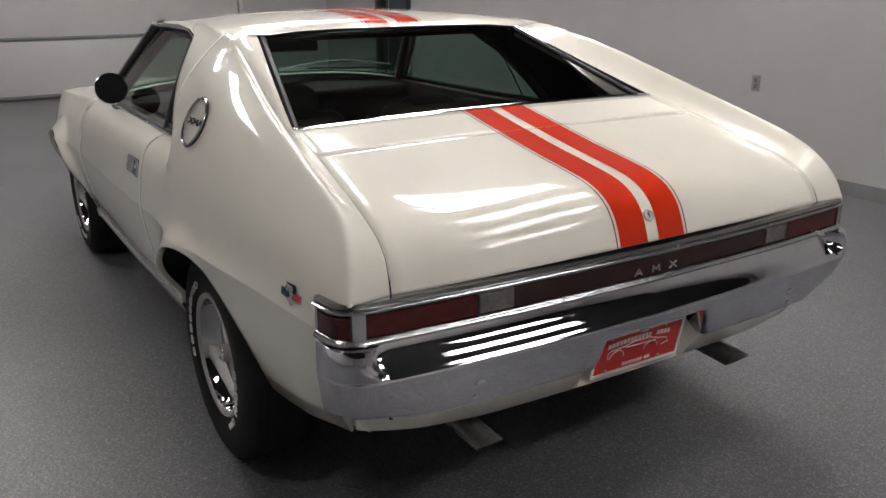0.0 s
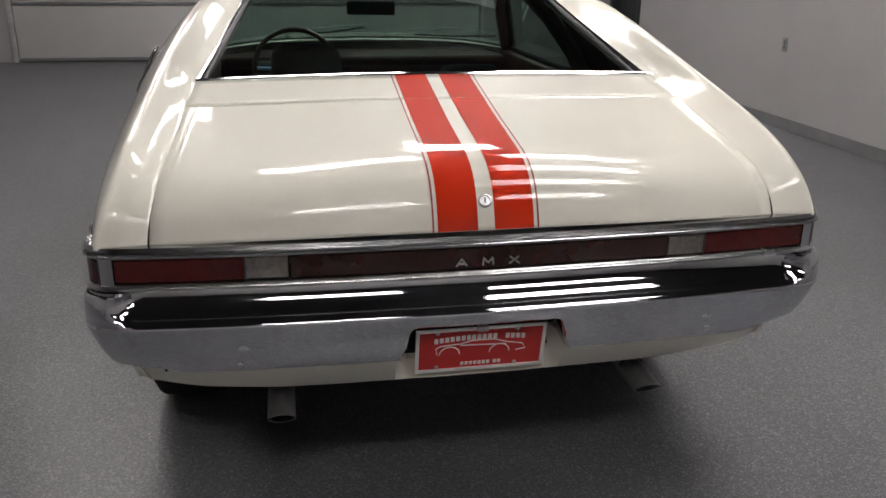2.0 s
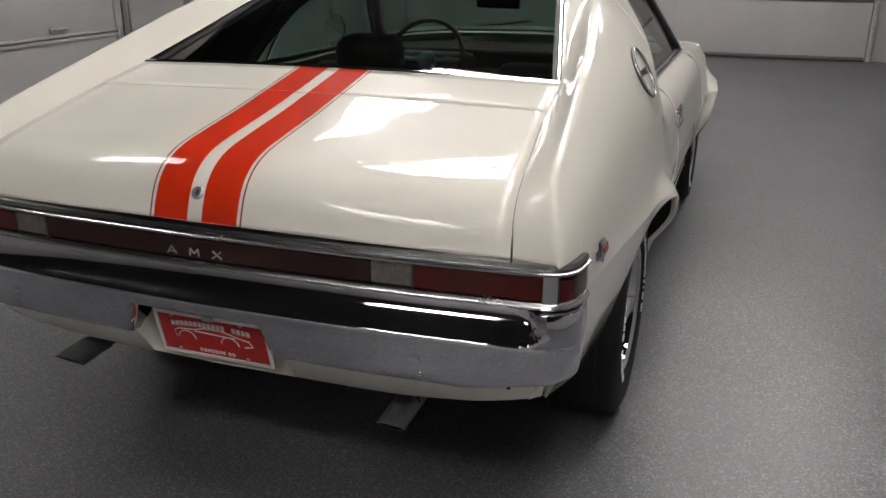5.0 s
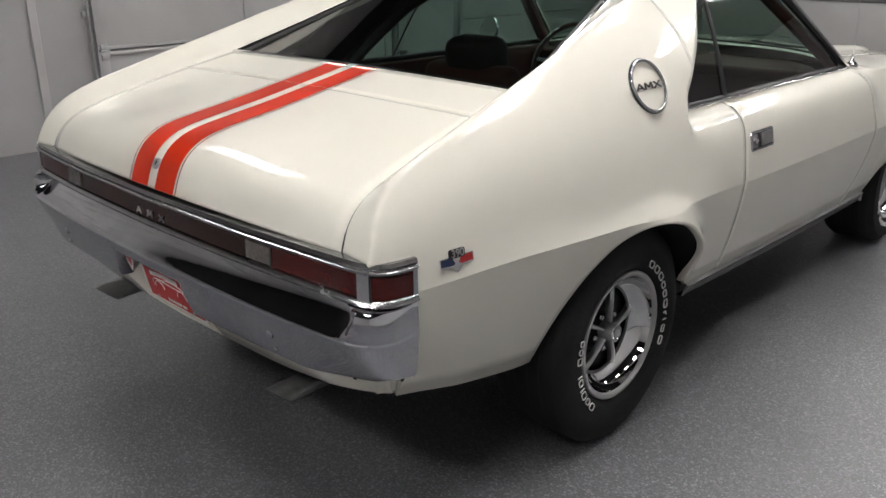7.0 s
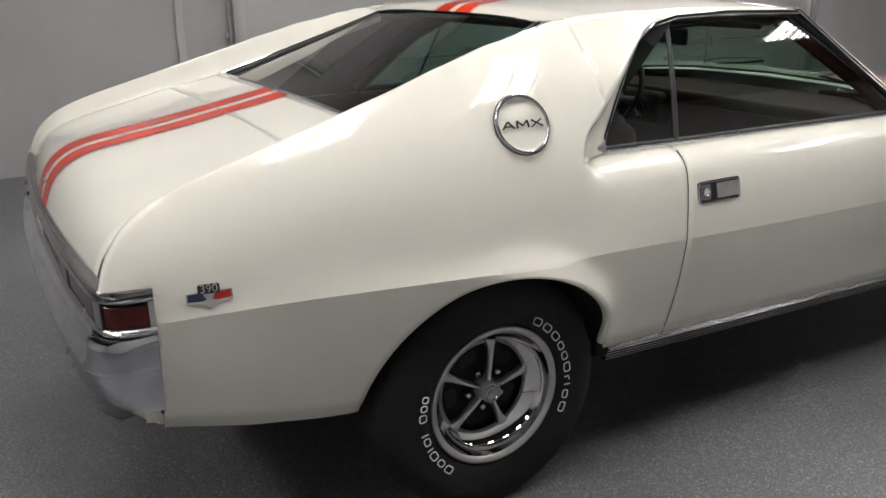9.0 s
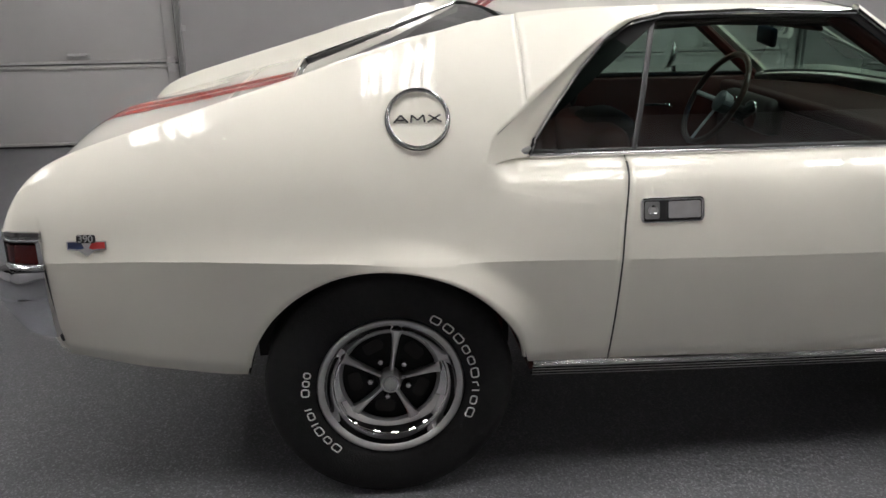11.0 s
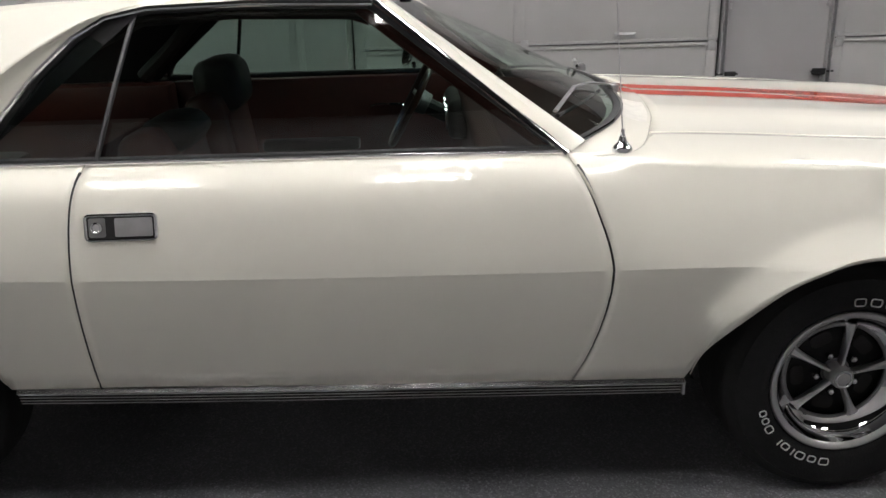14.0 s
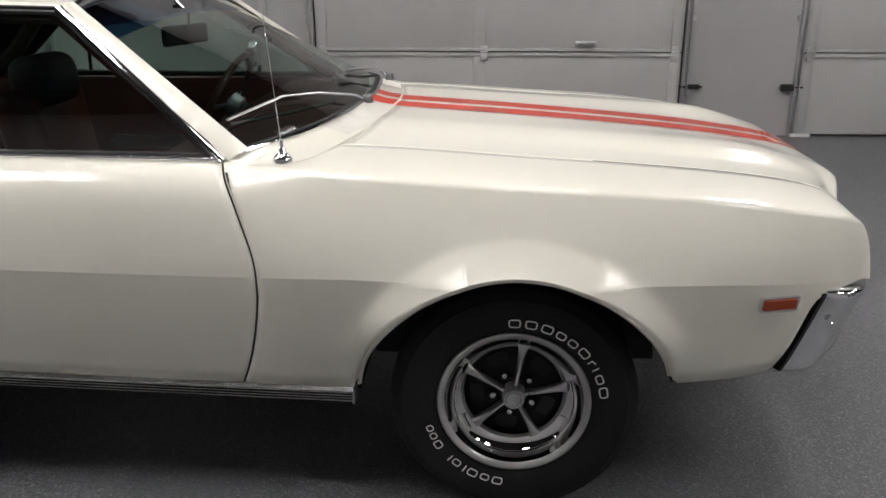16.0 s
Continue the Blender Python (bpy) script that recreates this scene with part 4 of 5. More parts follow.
emblem = car
for x, bm in zip((-0.058, 0.002, 0.062), glyphs(0.017, 0.003)):
    part("emblem_shape", moved(bm, pose(x, -0.9645, 0.742)), BRUSHED, emblem, "small brushed metal emblem shape")


# rear bumper
def rear_bumper(p):
    """A hollow channel above, a rounded lip, and a flat lower face that leans in."""
    a = abs(p)
    k = 1 - 0.80 * sstep(0.78, 0.93, a)
    zb = 0.516 + 0.080 * (1 - sstep(0.170, 0.196, a)) + 0.010 * sstep(0.6, 0.93, a)
    zt = 0.705
    hollow = [(-0.019, 0.0), (-0.0160, -0.0105), (-0.0118, -0.0210), (-0.0060, -0.0310), (0.0018, -0.0410), (0.0122, -0.0505), (0.0240, -0.0584), (0.0365, -0.0645)]
    full = [(0.014, 0.0), (0.027, -0.003), (0.034, -0.010), (0.037, -0.019), (0.039, -0.030), (0.040, -0.042), (0.041, -0.054), (0.041, -0.0655)]
    sec = [(-0.06, zt), (-0.030, zt)]
    for i, ((o, d), (o2, d2)) in enumerate(zip(hollow, full)):
        c = 0.790 - 0.030 * abs((i - 3.5) / 3.5) ** 2.5
        f = 1 - sstep(c - 0.020, c + 0.014, a)
        o = o * f + o2 * (1 - f)
        sec.append((o * (k if o > 0 else 1), zt + d * f + d2 * (1 - f)))
    sec += [(0.0405 * k, zt - 0.0685), (0.0425 * k, zt - 0.072), (0.0428 * k, zt - 0.077), (0.041 * k, zt - 0.082), (0.0375 * k, max(0.60, zb + 0.010)),
            (0.033 * k, max(0.57, zb + 0.006)), (0.026 * k, max(0.538, zb + 0.004)), (0.017 * k, zb + 0.002), (0.006 * k, zb), (-0.06, zb)]
    t = sstep(0.62, 0.82, a) * (1 - 0.75 * sstep(0.84, 0.925, a))
    return [(o if o < 0 else o - 0.040 * t * min(max((0.635 - z) / 0.12, 0), 1) ** 1.4, z) for o, z in sec]


rb = part("rear_bumper", tail_bar(-0.928, 0.928, 161, rear_bumper), WORN_CHROME, car, "chromed rear bumper with light surface wear", sharp=32)
for x, z in ((0.535, 0.575), (0.545, 0.537), (0.25, 0.552), (-0.535, 0.575), (-0.545, 0.537), (-0.25, 0.552)):
    px, py, nx, ny = tail_at(x)
    o = 0.0335 if z > 0.56 else 0.026
    r = 0.012 if z > 0.56 else 0.007
    part("bumper_bolt", moved(revolve([(0, r), (0.0012, r), (0.003, r * 0.7), (0.0036, 0.001)], 20), pose(px + nx * o, py + ny * o, z, 0, 0, -90)), WORN_CHROME, rb)


valance_tuck = fair([(0.0, 0.0), (0.45, 0.0), (0.70, 0.030), (0.79, 0.042), (0.825, 0.044), (0.86, 0.031), (0.90, 0.019), (0.93, 0.012), (0.97, 0.010)], 0.012)


def valance(p):
    """Runs flush into the quarter panels at its ends."""
    a = abs(p)
    n = -0.080 * (1 - sstep(0.168, 0.205, a))
    b = 0.446 + 0.008 * sstep(0.3, 0.93, a)
    t = sstep(0.62, 0.90, a)
    tuck = valance_tuck(a)
    under = 1 - sstep(0.48, 0.82, a)
    b -= 0.022 * under
    sec = [(-0.12, 0.545)]
    for o, z, w in ((0.006 + n, 0.545, 0), (0.006 + n, 0.51, 0.15), (0.002 + n, 0.478 - 0.018 * (1 - sstep(0.168, 0.205, a)), 0.5), (-0.004, b + 0.008, 0.95), (-0.010, b + 0.003, 1)):
        sec.append((o * (1 - t) + (side_x(-0.8255, z) - 0.8585) * t - tuck - 0.055 * under * w, z))
    e = sec[-1][0]
    return sec + [(e - 0.014, b), (e - 0.05, b + 0.002)]


part("rear_valance", tail_bar(-0.962, 0.962, 125, valance), PAINT, car, sharp=50)
part("tail_bulkhead", box((-0.72, -0.885, 0.49), (0.72, -0.82, 0.785)), UNDER, car)

# registration plate: lettering and picture as plain bars
plate = part("licence_plate", moved(box((-0.153, -0.003, -0.060), (0.153, 0, 0.060), 0.0), pose(0, -0.924, 0.512, 12)), PLATE_RED, car, "red dealer plate with white border")
PM = pose(0, -0.924, 0.512, 12)


def on_plate(x0, x1, z0, z1, d=0.0045):
    return moved(box((x0, -d, z0), (x1, -0.0025, z1)), PM)


part("plate_border", join(on_plate(-0.156, 0.156, 0.0540, 0.062, 0.006), on_plate(-0.156, 0.156, -0.062, -0.0540, 0.006), on_plate(-0.156, -0.1475, -0.0540, 0.0540, 0.006), on_plate(0.1475, 0.156, -0.0540, 0.0540, 0.006)), PLATE_WHITE, plate, flat=True)
words = [(7, -0.112), (5, -0.023), (4, 0.058)]
bars = []
for n, x in words:
    for i in range(n):
        xx = x + i * 0.0128 + (0.0 if n != 4 else 0.0)
        zz = 0.0335 - 0.55 * (xx + 0.005) ** 2
        bars.append(on_plate(xx, xx + 0.0090, zz - 0.0066, zz + 0.0066))
for b in bars:
    part("plate_letter", b, PLATE_WHITE, plate, flat=True)
for i in range(9):
    part("plate_letter", on_plate(-0.047 + i * 0.0105 + (0.006 if i > 6 else 0), -0.0395 + i * 0.0105 + (0.006 if i > 6 else 0), -0.047, -0.038), PLATE_WHITE, plate, flat=True)


def plate_line(pts, r=0.0015):
    return moved(tube([(x, -0.0042, z) for x, z in pts], r, 5), PM)


sk = [plate_line([(-0.105, -0.012), (-0.108, 0.006), (-0.095, 0.013), (-0.05, 0.016), (-0.02, 0.024), (0.03, 0.024), (0.065, 0.013), (0.10, 0.006), (0.108, -0.008), (0.085, -0.013)]),
      plate_line([(-0.05, 0.012), (0.0, 0.010), (0.06, 0.008)])]
for cx in (-0.075, 0.045):
    sk.append(plate_line([(cx + 0.024 * math.cos(t), -0.013 + 0.022 * math.sin(t)) for t in lin(0, math.pi, 11)]))
part("plate_drawing", join(*sk), PLATE_WHITE, plate)
for x in (-0.105, 0.085):
    for z in (0.051, -0.049):
        part("plate_screw", moved(revolve([(0, 0.005), (0.003, 0.0045), (0.004, 0.002)], 12), PM @ pose(x, -0.003, z, 0, 0, -90)), BRUSHED, plate)
part("plate_clip", moved(box((-0.014, -0.012, 0.052), (0.014, 0.0, 0.066), 0.003), PM), BRUSHED, plate)

# boot lock
lk = part("boot_lock", moved(revolve([(0, 0.016), (0.004, 0.016), (0.007, 0.0135), (0.0075, 0.011), (0.005, 0.010), (0.005, 0.001)], 28), pose(0, -0.9255, 0.8695, 0, -33, -90)), BRUSHED, car, "round chrome boot lock")
part("keyhole", moved(box((-0.0015, -0.0015, -0.006), (0.0008, 0.0015, 0.006)), pose(0, -0.9303, 0.8726, 0, -33, -90)), BLACK, lk)

# exhaust tips, cut at a slant
for s in (1, -1):
    part("bumper_end_gap", tube([((side_x(-0.8245, z) - 0.001) * s, -0.8275, z) for z in lin(0.50, 0.79, 24)], 0.0042, 8), BLACK, car)
    n = 28
    rows = []
    for r, y0, cut in ((0.030, -0.70, 0), (0.031, -0.80, 0), (0.031, -0.905, 1), (0.027, -0.904, 1), (0.027, -0.80, 0)):
        row = []
        for k in range(n):
            a = 2 * math.pi * k / n
            x, z = r * 1.05 * math.cos(a), r * 0.95 * math.sin(a)
            row.append(((0.444 if s > 0 else -0.468) + x, y0 - cut * (z * 1.15 - (0.002 if s > 0 else -0.014)), (0.354 if s > 0 else 0.368) + z - 0.05 * (-0.8 - y0)))
        rows.append(row)
    e = part("exhaust_tip", grid(rows, True), TIP_STEEL, car, "chrome slash-cut exhaust tip", sharp=40)
    part("pipe_bore", moved(revolve([(0, 0.027), (0.004, 0.027)], 20), pose(0.444 if s > 0 else -0.468, -0.80, 0.362, 0, 0, 90) @ Matrix.Diagonal((1, 1.2, 0.9, 1))), UNDER, e)
    part("exhaust_pipe", tube([(0.462 * s, -0.72, 0.365), (0.46 * s, -0.3, 0.40), (0.42 * s, 0.1, 0.42)], 0.026, 12), UNDER, car)


# ---------------------------------------------------------------- fittings on the sides
def side_frame(y, z, s, lift=0.0):
    """The pose of a fitting on the side: x outward, y forward, z up."""
    e = 0.006
    p = Vector((side_x(y, z), y, z))
    ty = Vector((side_x(y + e, z) - side_x(y - e, z), 2 * e, 0)).normalized()
    tz = Vector((side_x(y, z + e) - side_x(y, z - e), 0, 2 * e)).normalized()
    n = ty.cross(tz).normalized()
    if n.x < 0:
        n = -n
    z2 = n.cross(ty).normalized()
    if z2.z < 0:
        z2 = -z2
    p = p + n * lift
    m = Matrix(((n.x, ty.x, z2.x, p.x), (n.y, ty.y, z2.y, p.y), (n.z, ty.z, z2.z, p.z), (0, 0, 0, 1)))
    return Matrix.Diagonal((s, 1, 1, 1)) @ m


def rounded(y0, y1, z0, z1, r, n=5):
    pts = []
    for cy, cz, a0 in ((y1 - r, z1 - r, 0), (y0 + r, z1 - r, 90), (y0 + r, z0 + r, 180), (y1 - r, z0 + r, 270)):
        for k in range(n):
            a = radians(a0 + 90 * k / (n - 1))
            pts.append((0, cy + r * math.cos(a), cz + r * math.sin(a)))
    return pts


def plate_of(outline, x0, x1):
    bm = bmesh.new()
    a = [bm.verts.new((x0, p[1], p[2])) for p in outline]
    b = [bm.verts.new((x1, p[1], p[2])) for p in outline]
    bm.faces.new(a)
    bm.faces.new(b)
    for i in range(len(a)):
        j = (i + 1) % len(a)
        bm.faces.new((a[i], a[j], b[j], b[i]))
    return bm


for s in (1, -1):
    # flush door handle
    m = side_frame(0.722, 0.806, s)
    h = part("door_handle", moved(plate_of(rounded(-0.079, 0.079, -0.028, 0.028, 0.009), -0.004, 0.0015), m), BLACK, car, "flush chrome paddle door handle in a recess")
    part("handle_surround", moved(tube(rounded(-0.079, 0.079, -0.028, 0.028, 0.009), 0.0045, 8, True, up=(1, 0, 0)), m), CHROME, h)
    part("lock_well", moved(plate_of(rounded(-0.072, -0.034, -0.022, 0.022, 0.005), 0.0, 0.0025), m), CAST, h)
    part("lock_cylinder", moved(revolve([(0, 0.013), (0.006, 0.013), (0.007, 0.010), (0.0055, 0.0085), (0.0055, 0.001)], 20), m @ pose(0.002, -0.053, 0)), CHROME, h)
    part("paddle", moved(plate_of(rounded(-0.012, 0.072, -0.021, 0.021, 0.004), 0.0, 0.006), m), BRUSHED, h, "brushed metal paddle")
    # round emblem on the sail
    m = side_frame(0.087, 1.041, s, 0.001)
    ring = part("emblem_ring", moved(tube([(0.004, 0.0730 * math.cos(t), 0.0730 * math.sin(t)) for t in lin(0, 2 * math.pi, 65)[:-1]], 0.0047, 10, True, up=(1, 0, 0)), m), DULL_TRIM, car, "round satin metal ring emblem")
    part("ring_edge", moved(tube([(0.001, 0.0778 * math.cos(t), 0.0778 * math.sin(t)) for t in lin(0, 2 * math.pi, 65)[:-1]], 0.002, 6, True, up=(1, 0, 0)), m), EMBLEM_DARK, ring)
    for k, bm in zip((-0.041, 0.0, 0.041), glyphs(0.0185, 0.003)):
        part("emblem_shape", moved(bm, m @ pose(0.002, k, 0, 0, 0, 90 * s) @ Matrix.Diagonal((1.3, 1, 1, 1))), EMBLEM_DARK, ring, "dark metal emblem shape")
    # engine badge
    m = side_frame(-0.716, 0.768, s, 0.001)
    bd = part("engine_badge", moved(plate_of([(0, -0.047, 0.010), (0, 0.047, 0.010), (0, 0.047, -0.010), (0, 0.018, -0.014), (0, 0.0, -0.026), (0, -0.018, -0.014), (0, -0.047, -0.010)], 0.0, 0.003), m), CHROME, car, "small chrome engine badge with red and blue enamel")
    part("badge_field", moved(plate_of([(0, -0.044, 0.008), (0, -0.014, 0.008), (0, -0.006, -0.006), (0, -0.014, -0.009), (0, -0.044, -0.007)], 0.003, 0.0042), m), BLUE if s > 0 else RED_ENAMEL, bd)
    part("badge_field", moved(plate_of([(0, 0.044, 0.008), (0, 0.014, 0.008), (0, 0.006, -0.006), (0, 0.014, -0.009), (0, 0.044, -0.007)], 0.003, 0.0042), m), RED_ENAMEL if s > 0 else BLUE, bd)
    part("badge_block", moved(plate_of(rounded(-0.0225, 0.0225, 0.006, 0.026, 0.005), 0.003, 0.0050), m), EMBLEM_DARK, bd)
    cu = bpy.data.curves.new("badge_number", "FONT")
    cu.body, cu.size, cu.extrude, cu.align_x, cu.align_y = "390", 0.0245, 0.0012, "CENTER", "CENTER"
    cu.offset = 0.0002
    cu.materials.append(BRUSHED)
    tx = new("badge_number", cu)
    tx.parent = bd
    if s > 0:
        tx.matrix_basis = m @ Matrix(((0, 0, 1, 0.0075), (1, 0, 0, 0), (0, 1, 0, 0.016), (0, 0, 0, 1)))
    else:
        mm = side_frame(-0.716, 0.768, 1, 0.001)
        tx.matrix_basis = pose(-2 * 0, 0, 0) @ Matrix.Translation((-(side_x(-0.716, 0.784) + 0.009), -0.716, 0.784)) @ pose(0, 0, 0, 90, 0, -90)
    # front marker lamp
    m = side_frame(3.088, 0.602, s, 0.0005)
    mk = part("side_marker", moved(plate_of(rounded(-0.050, 0.050, -0.018, 0.018, 0.003), -0.004, 0.007), m), CHROME, car, "small amber side marker in a chrome bezel")
    part("marker_lens", moved(plate_of(rounded(-0.043, 0.043, -0.013, 0.013, 0.002), 0.006, 0.010), m), AMBER, mk)
    # ribbed sill moulding
    ya, yb = 0.385, 2.052
    pts = []
    for i in range(31):
        y = ya + (yb - ya) * i / 30
        zt = 0.380 - 0.040 * (y - 0.4) / 1.65
        pts.append((y, zt, side_x(y, zt + 0.004)))
    rows = [[((x - 0.012) * s, y, zt - 0.002) for y, zt, x in pts], [((x + 0.004) * s, y, zt - 0.004) for y, zt, x in pts], [((x - 0.010) * s, y, zt - 0.047) for y, zt, x in pts], [((x - 0.03) * s, y, zt - 0.047) for y, zt, x in pts]]
    sl = part("sill_moulding", facing(grid(rows), (0, 1.2, 0.36)), DULL_BLACK, car, "ribbed bright sill moulding with black grooves", fix=False)
    part("sill_strip", facing(grid([[((x + dx) * s, y, zt + dz) for y, zt, x in pts] for dx, dz in ((-0.004, 0.001), (0.000, 0.0006), (0.0085, -0.0085), (0.0080, -0.0105), (0.001, -0.0115))]), (0, 1.2, 0.30)), BRIGHT_TRIM, sl, "polished upper strip", fix=False)
    for k in range(1, 5):
        o = 0.0065 + k * 0.0094
        part("rib", tube([((x + 0.005 - 0.014 * o / 0.047) * s, y, zt - o) for y, zt, x in pts], 0.0010, 6), RING_STEEL, sl)
    part("sill_end_cap", box((min(pts[-1][2] * s, (pts[-1][2] - 0.03) * s), yb - 0.004, pts[-1][1] - 0.046), (max(pts[-1][2] * s, (pts[-1][2] - 0.03) * s) + 0.004 * s * (s > 0), yb + 0.004, pts[-1][1] - 0.004), 0.002), BRUSHED, sl)

# ---------------------------------------------------------------- glass and bright trim
DLO = [(0.372, 0.936), (0.70, 0.932), (1.2, 0.930), (1.738, 0.928), (1.60, 1.032), (1.45, 1.145), (1.312, 1.250), (1.29, 1.262), (1.0, 1.268), (0.765, 1.264), (0.665, 1.245), (0.59, 1.203), (0.515, 1.133), (0.44, 1.043), (0.388, 0.972)]


def dense(pts, n=6, closed=True):
    out = []
    m = len(pts)
    for i in range(m if closed else m - 1):
        a, b = pts[i], pts[(i + 1) % m]
        for k in range(n):
            out.append(tuple(a[j] + (b[j] - a[j]) * k / n for j in range(len(a))))
    return out if closed else out + [pts[-1]]


for s in (1, -1):
    # front and rear panes of the side window, with the bright division bar between them
    z0, z1 = 0.925, 1.266
    rows = []
    for v in lin(0, 1, 10):
        z = z0 + (z1 - z0) * v
        yr = pchip([(z_, y_) for y_, z_ in frame_yz])(z) - 0.012
        yd = 0.646 + (0.735 - 0.646) * v
        rows.append([((glass_x(z) - 0.012) * s, y, z) for y in lin(yr, yd, 4)])
    g = part("quarter_window", facing(grid(rows), (0, 0.6, 1)), GLASS, car, fix=False)
    rows = []
    for v in lin(0, 1, 10):
        z = z0 + (z1 - z0) * v
        yd = 0.646 + (0.735 - 0.646) * v
        yf = 1.745 + (1.285 - 1.745) * v
        rows.append([((glass_x(z) - 0.016) * s, y, z) for y in lin(yd, yf, 6)])
    g = part("door_window", facing(grid(rows), (0, 0.6, 1)), GLASS, car, fix=False)
    part("division_bar", tube([((glass_x(z) - 0.006) * s, 0.646 + 0.089 * (z - z0) / (z1 - z0), z) for z in lin(0.932, 1.262, 6)], 0.0078, 8, flat=0.6), ANODISED, car)
    part("window_seal", tube([((glass_x(z) - 0.014) * s, y, z - 0.0) for y, z in dense(DLO, 4)], 0.012, 8, True), BLACK, car)
    lowr = [(y, z) for y, z in dense([(0.372, 0.934), (1.2, 0.930), (1.745, 0.925)], 8, False)]
    part("belt_moulding", tube([((glass_x(z) + 0.003) * s, y, z) for y, z in lowr], 0.0055, 8), BRIGHT_TRIM, car)
    rear = dense([(0.372, 0.936)] + frame_yz[1:] + [(1.0, 1.272), (1.30, 1.264)], 5, False)
    part("window_moulding", tube([((glass_x(z) + 0.008) * s, y, z + 0.001) for y, z in rear], 0.0065, 8), CHROME, car)
    part("corner_cap", moved(box((-0.006, -0.020, -0.009), (0.008, 0.014, 0.010), 0.004), pose(glass_x(0.945) * s + 0.004 * s, 0.366, 0.948, 20)), CHROME, car)
    # windscreen pillar: painted strip, bright edge and dark inner face
    rows = []
    for v in lin(0, 1, 12):
        a = Vector((0.797 + (0.632 - 0.797) * v, 1.752 + (1.312 - 1.752) * v, 0.918 + (1.270 - 0.918) * v))
        b = Vector((0.748 + (0.588 - 0.748) * v, 1.80 + (1.322 - 1.80) * v, 0.940 + (1.284 - 0.940) * v))
        c = (a + b) / 2 + Vector((0.008, 0.004, 0.006))
        rows.append([((a.x - 0.03) * s, a.y - 0.01, a.z)] + [(p.x * s, p.y, p.z) for p in (a, c, b)] + [((b.x - 0.004) * s, b.y - 0.004, b.z - 0.014)])
    part("windscreen_pillar", facing(grid(rows), (0, 1.3, 0.9)), PAINT, car, fix=True)
    part("pillar_moulding", tube([((0.800 + (0.634 - 0.800) * v) * s, 1.748 + (1.306 - 1.748) * v, 0.920 + (1.270 - 0.920) * v) for v in lin(0, 1, 12)], 0.016, 10, flat=0.5), CHROME, car)
    part("pillar_trim", tube([((0.745 + (0.575 - 0.745) * v) * s, 1.715 + (1.27 - 1.715) * v, 0.93 + (1.255 - 0.93) * v) for v in lin(0, 1, 8)], 0.024, 8), VINYL, car)
    part("roof_side_trim", tube([(x * s, y, z) for x, y, z in ((0.55, 1.28, 1.252), (0.555, 0.95, 1.262), (0.56, 0.72, 1.250), (0.60, 0.55, 1.17), (0.66, 0.42, 1.05), (0.68, 0.30, 0.95))], 0.03, 8), DARK_VINYL, car)
    rows = [[((0.745 - 0.10 * v - 0.04 * u) * s, 0.345 + 0.40 * v - 0.42 * u, 0.93 + 0.325 * v) for u in lin(0, 1, 4)] for v in lin(0, 1, 8)]
    part("inner_quarter_trim", grid(rows), DULL_BLACK, car)

# windscreen
rows = []
for f in lin(-1, 1, 25):
    q = abs(f)
    xl, xu = 0.748 * f, 0.588 * f
    yl, zl = ws_low(abs(xl))
    row = []
    for v in lin(0, 1, 10):
        x = xl + (xu - xl) * v
        y = yl + (1.262 + 0.060 * q ** 2 - yl) * v
        z = zl - 0.004 + (roof_pt(1, f * 0.97).z - 0.012 - zl) * v + 0.012 * math.sin(math.pi * v) * (1 - q)
        row.append((x, y, z))
    rows.append(row)
g = part("windscreen", facing(grid([r[:8] for r in rows]), (0, 1.2, 0.9)), GLASS, car, fix=False)
part("windscreen_shade_band", facing(grid([r[7:] for r in rows]), (0, 1.2, 0.9)), GLASS_BAND, car, "blue tinted shade band", fix=False)
part("windscreen_seal", tube([(r[0][0], r[0][1], r[0][2] + 0.004) for r in rows], 0.012, 8, flat=0.6), BLACK, car)
part("windscreen_moulding", tube([(r[0][0] * 1.0, r[0][1] + 0.012, r[0][2] + 0.004) for r in rows], 0.006, 8), CHROME, car)
part("windscreen_top_moulding", tube([(r[-1][0], r[-1][1], r[-1][2] + 0.006) for r in rows], 0.009, 8), CHROME, car)

# rear window
rows = []
for u in lin(0, 1, 12):
    hx = 0.652 - 0.133 * u
    y = -0.245 + 0.598 * u
    z = 1.034 + 0.226 * u - 0.003 * math.sin(math.pi * u)
    rows.append([(hx * f, y - 0.01 * (1 - f * f) * 0, z + 0.016 * (1 - f * f)) for f in lin(-1, 1, 15)])
g = part("rear_window", facing(grid(rows), (0, 0.4, 0.8)), GLASS_DEEP, car, fix=False)
for s in (1, -1):
    part("rear_window_moulding", tube([((0.658 - 0.134 * u) * s, -0.248 + 0.606 * u, 1.046 + 0.213 * u - 0.003 * math.sin(math.pi * u)) for u in lin(0, 1, 10)], 0.007, 8), CHROME, car)
    part("rear_window_seal", tube([((0.645 - 0.134 * u) * s, -0.243 + 0.600 * u, 1.036 + 0.220 * u) for u in lin(0, 1, 10)], 0.009, 8), BLACK, car)
part("rear_window_moulding", tube([(0.66 * f, -0.250, 1.050 + 0.010 * (1 - f * f)) for f in lin(-1, 1, 15)], 0.0065, 8), CHROME, car)
part("rear_window_moulding", tube([(0.522 * f, 0.352 + 0.015 * f * f, 1.262 + 0.002 * (1 - f * f) - 0.008 * f ** 4) for f in lin(-1, 1, 15)], 0.0085, 8), CHROME, car)
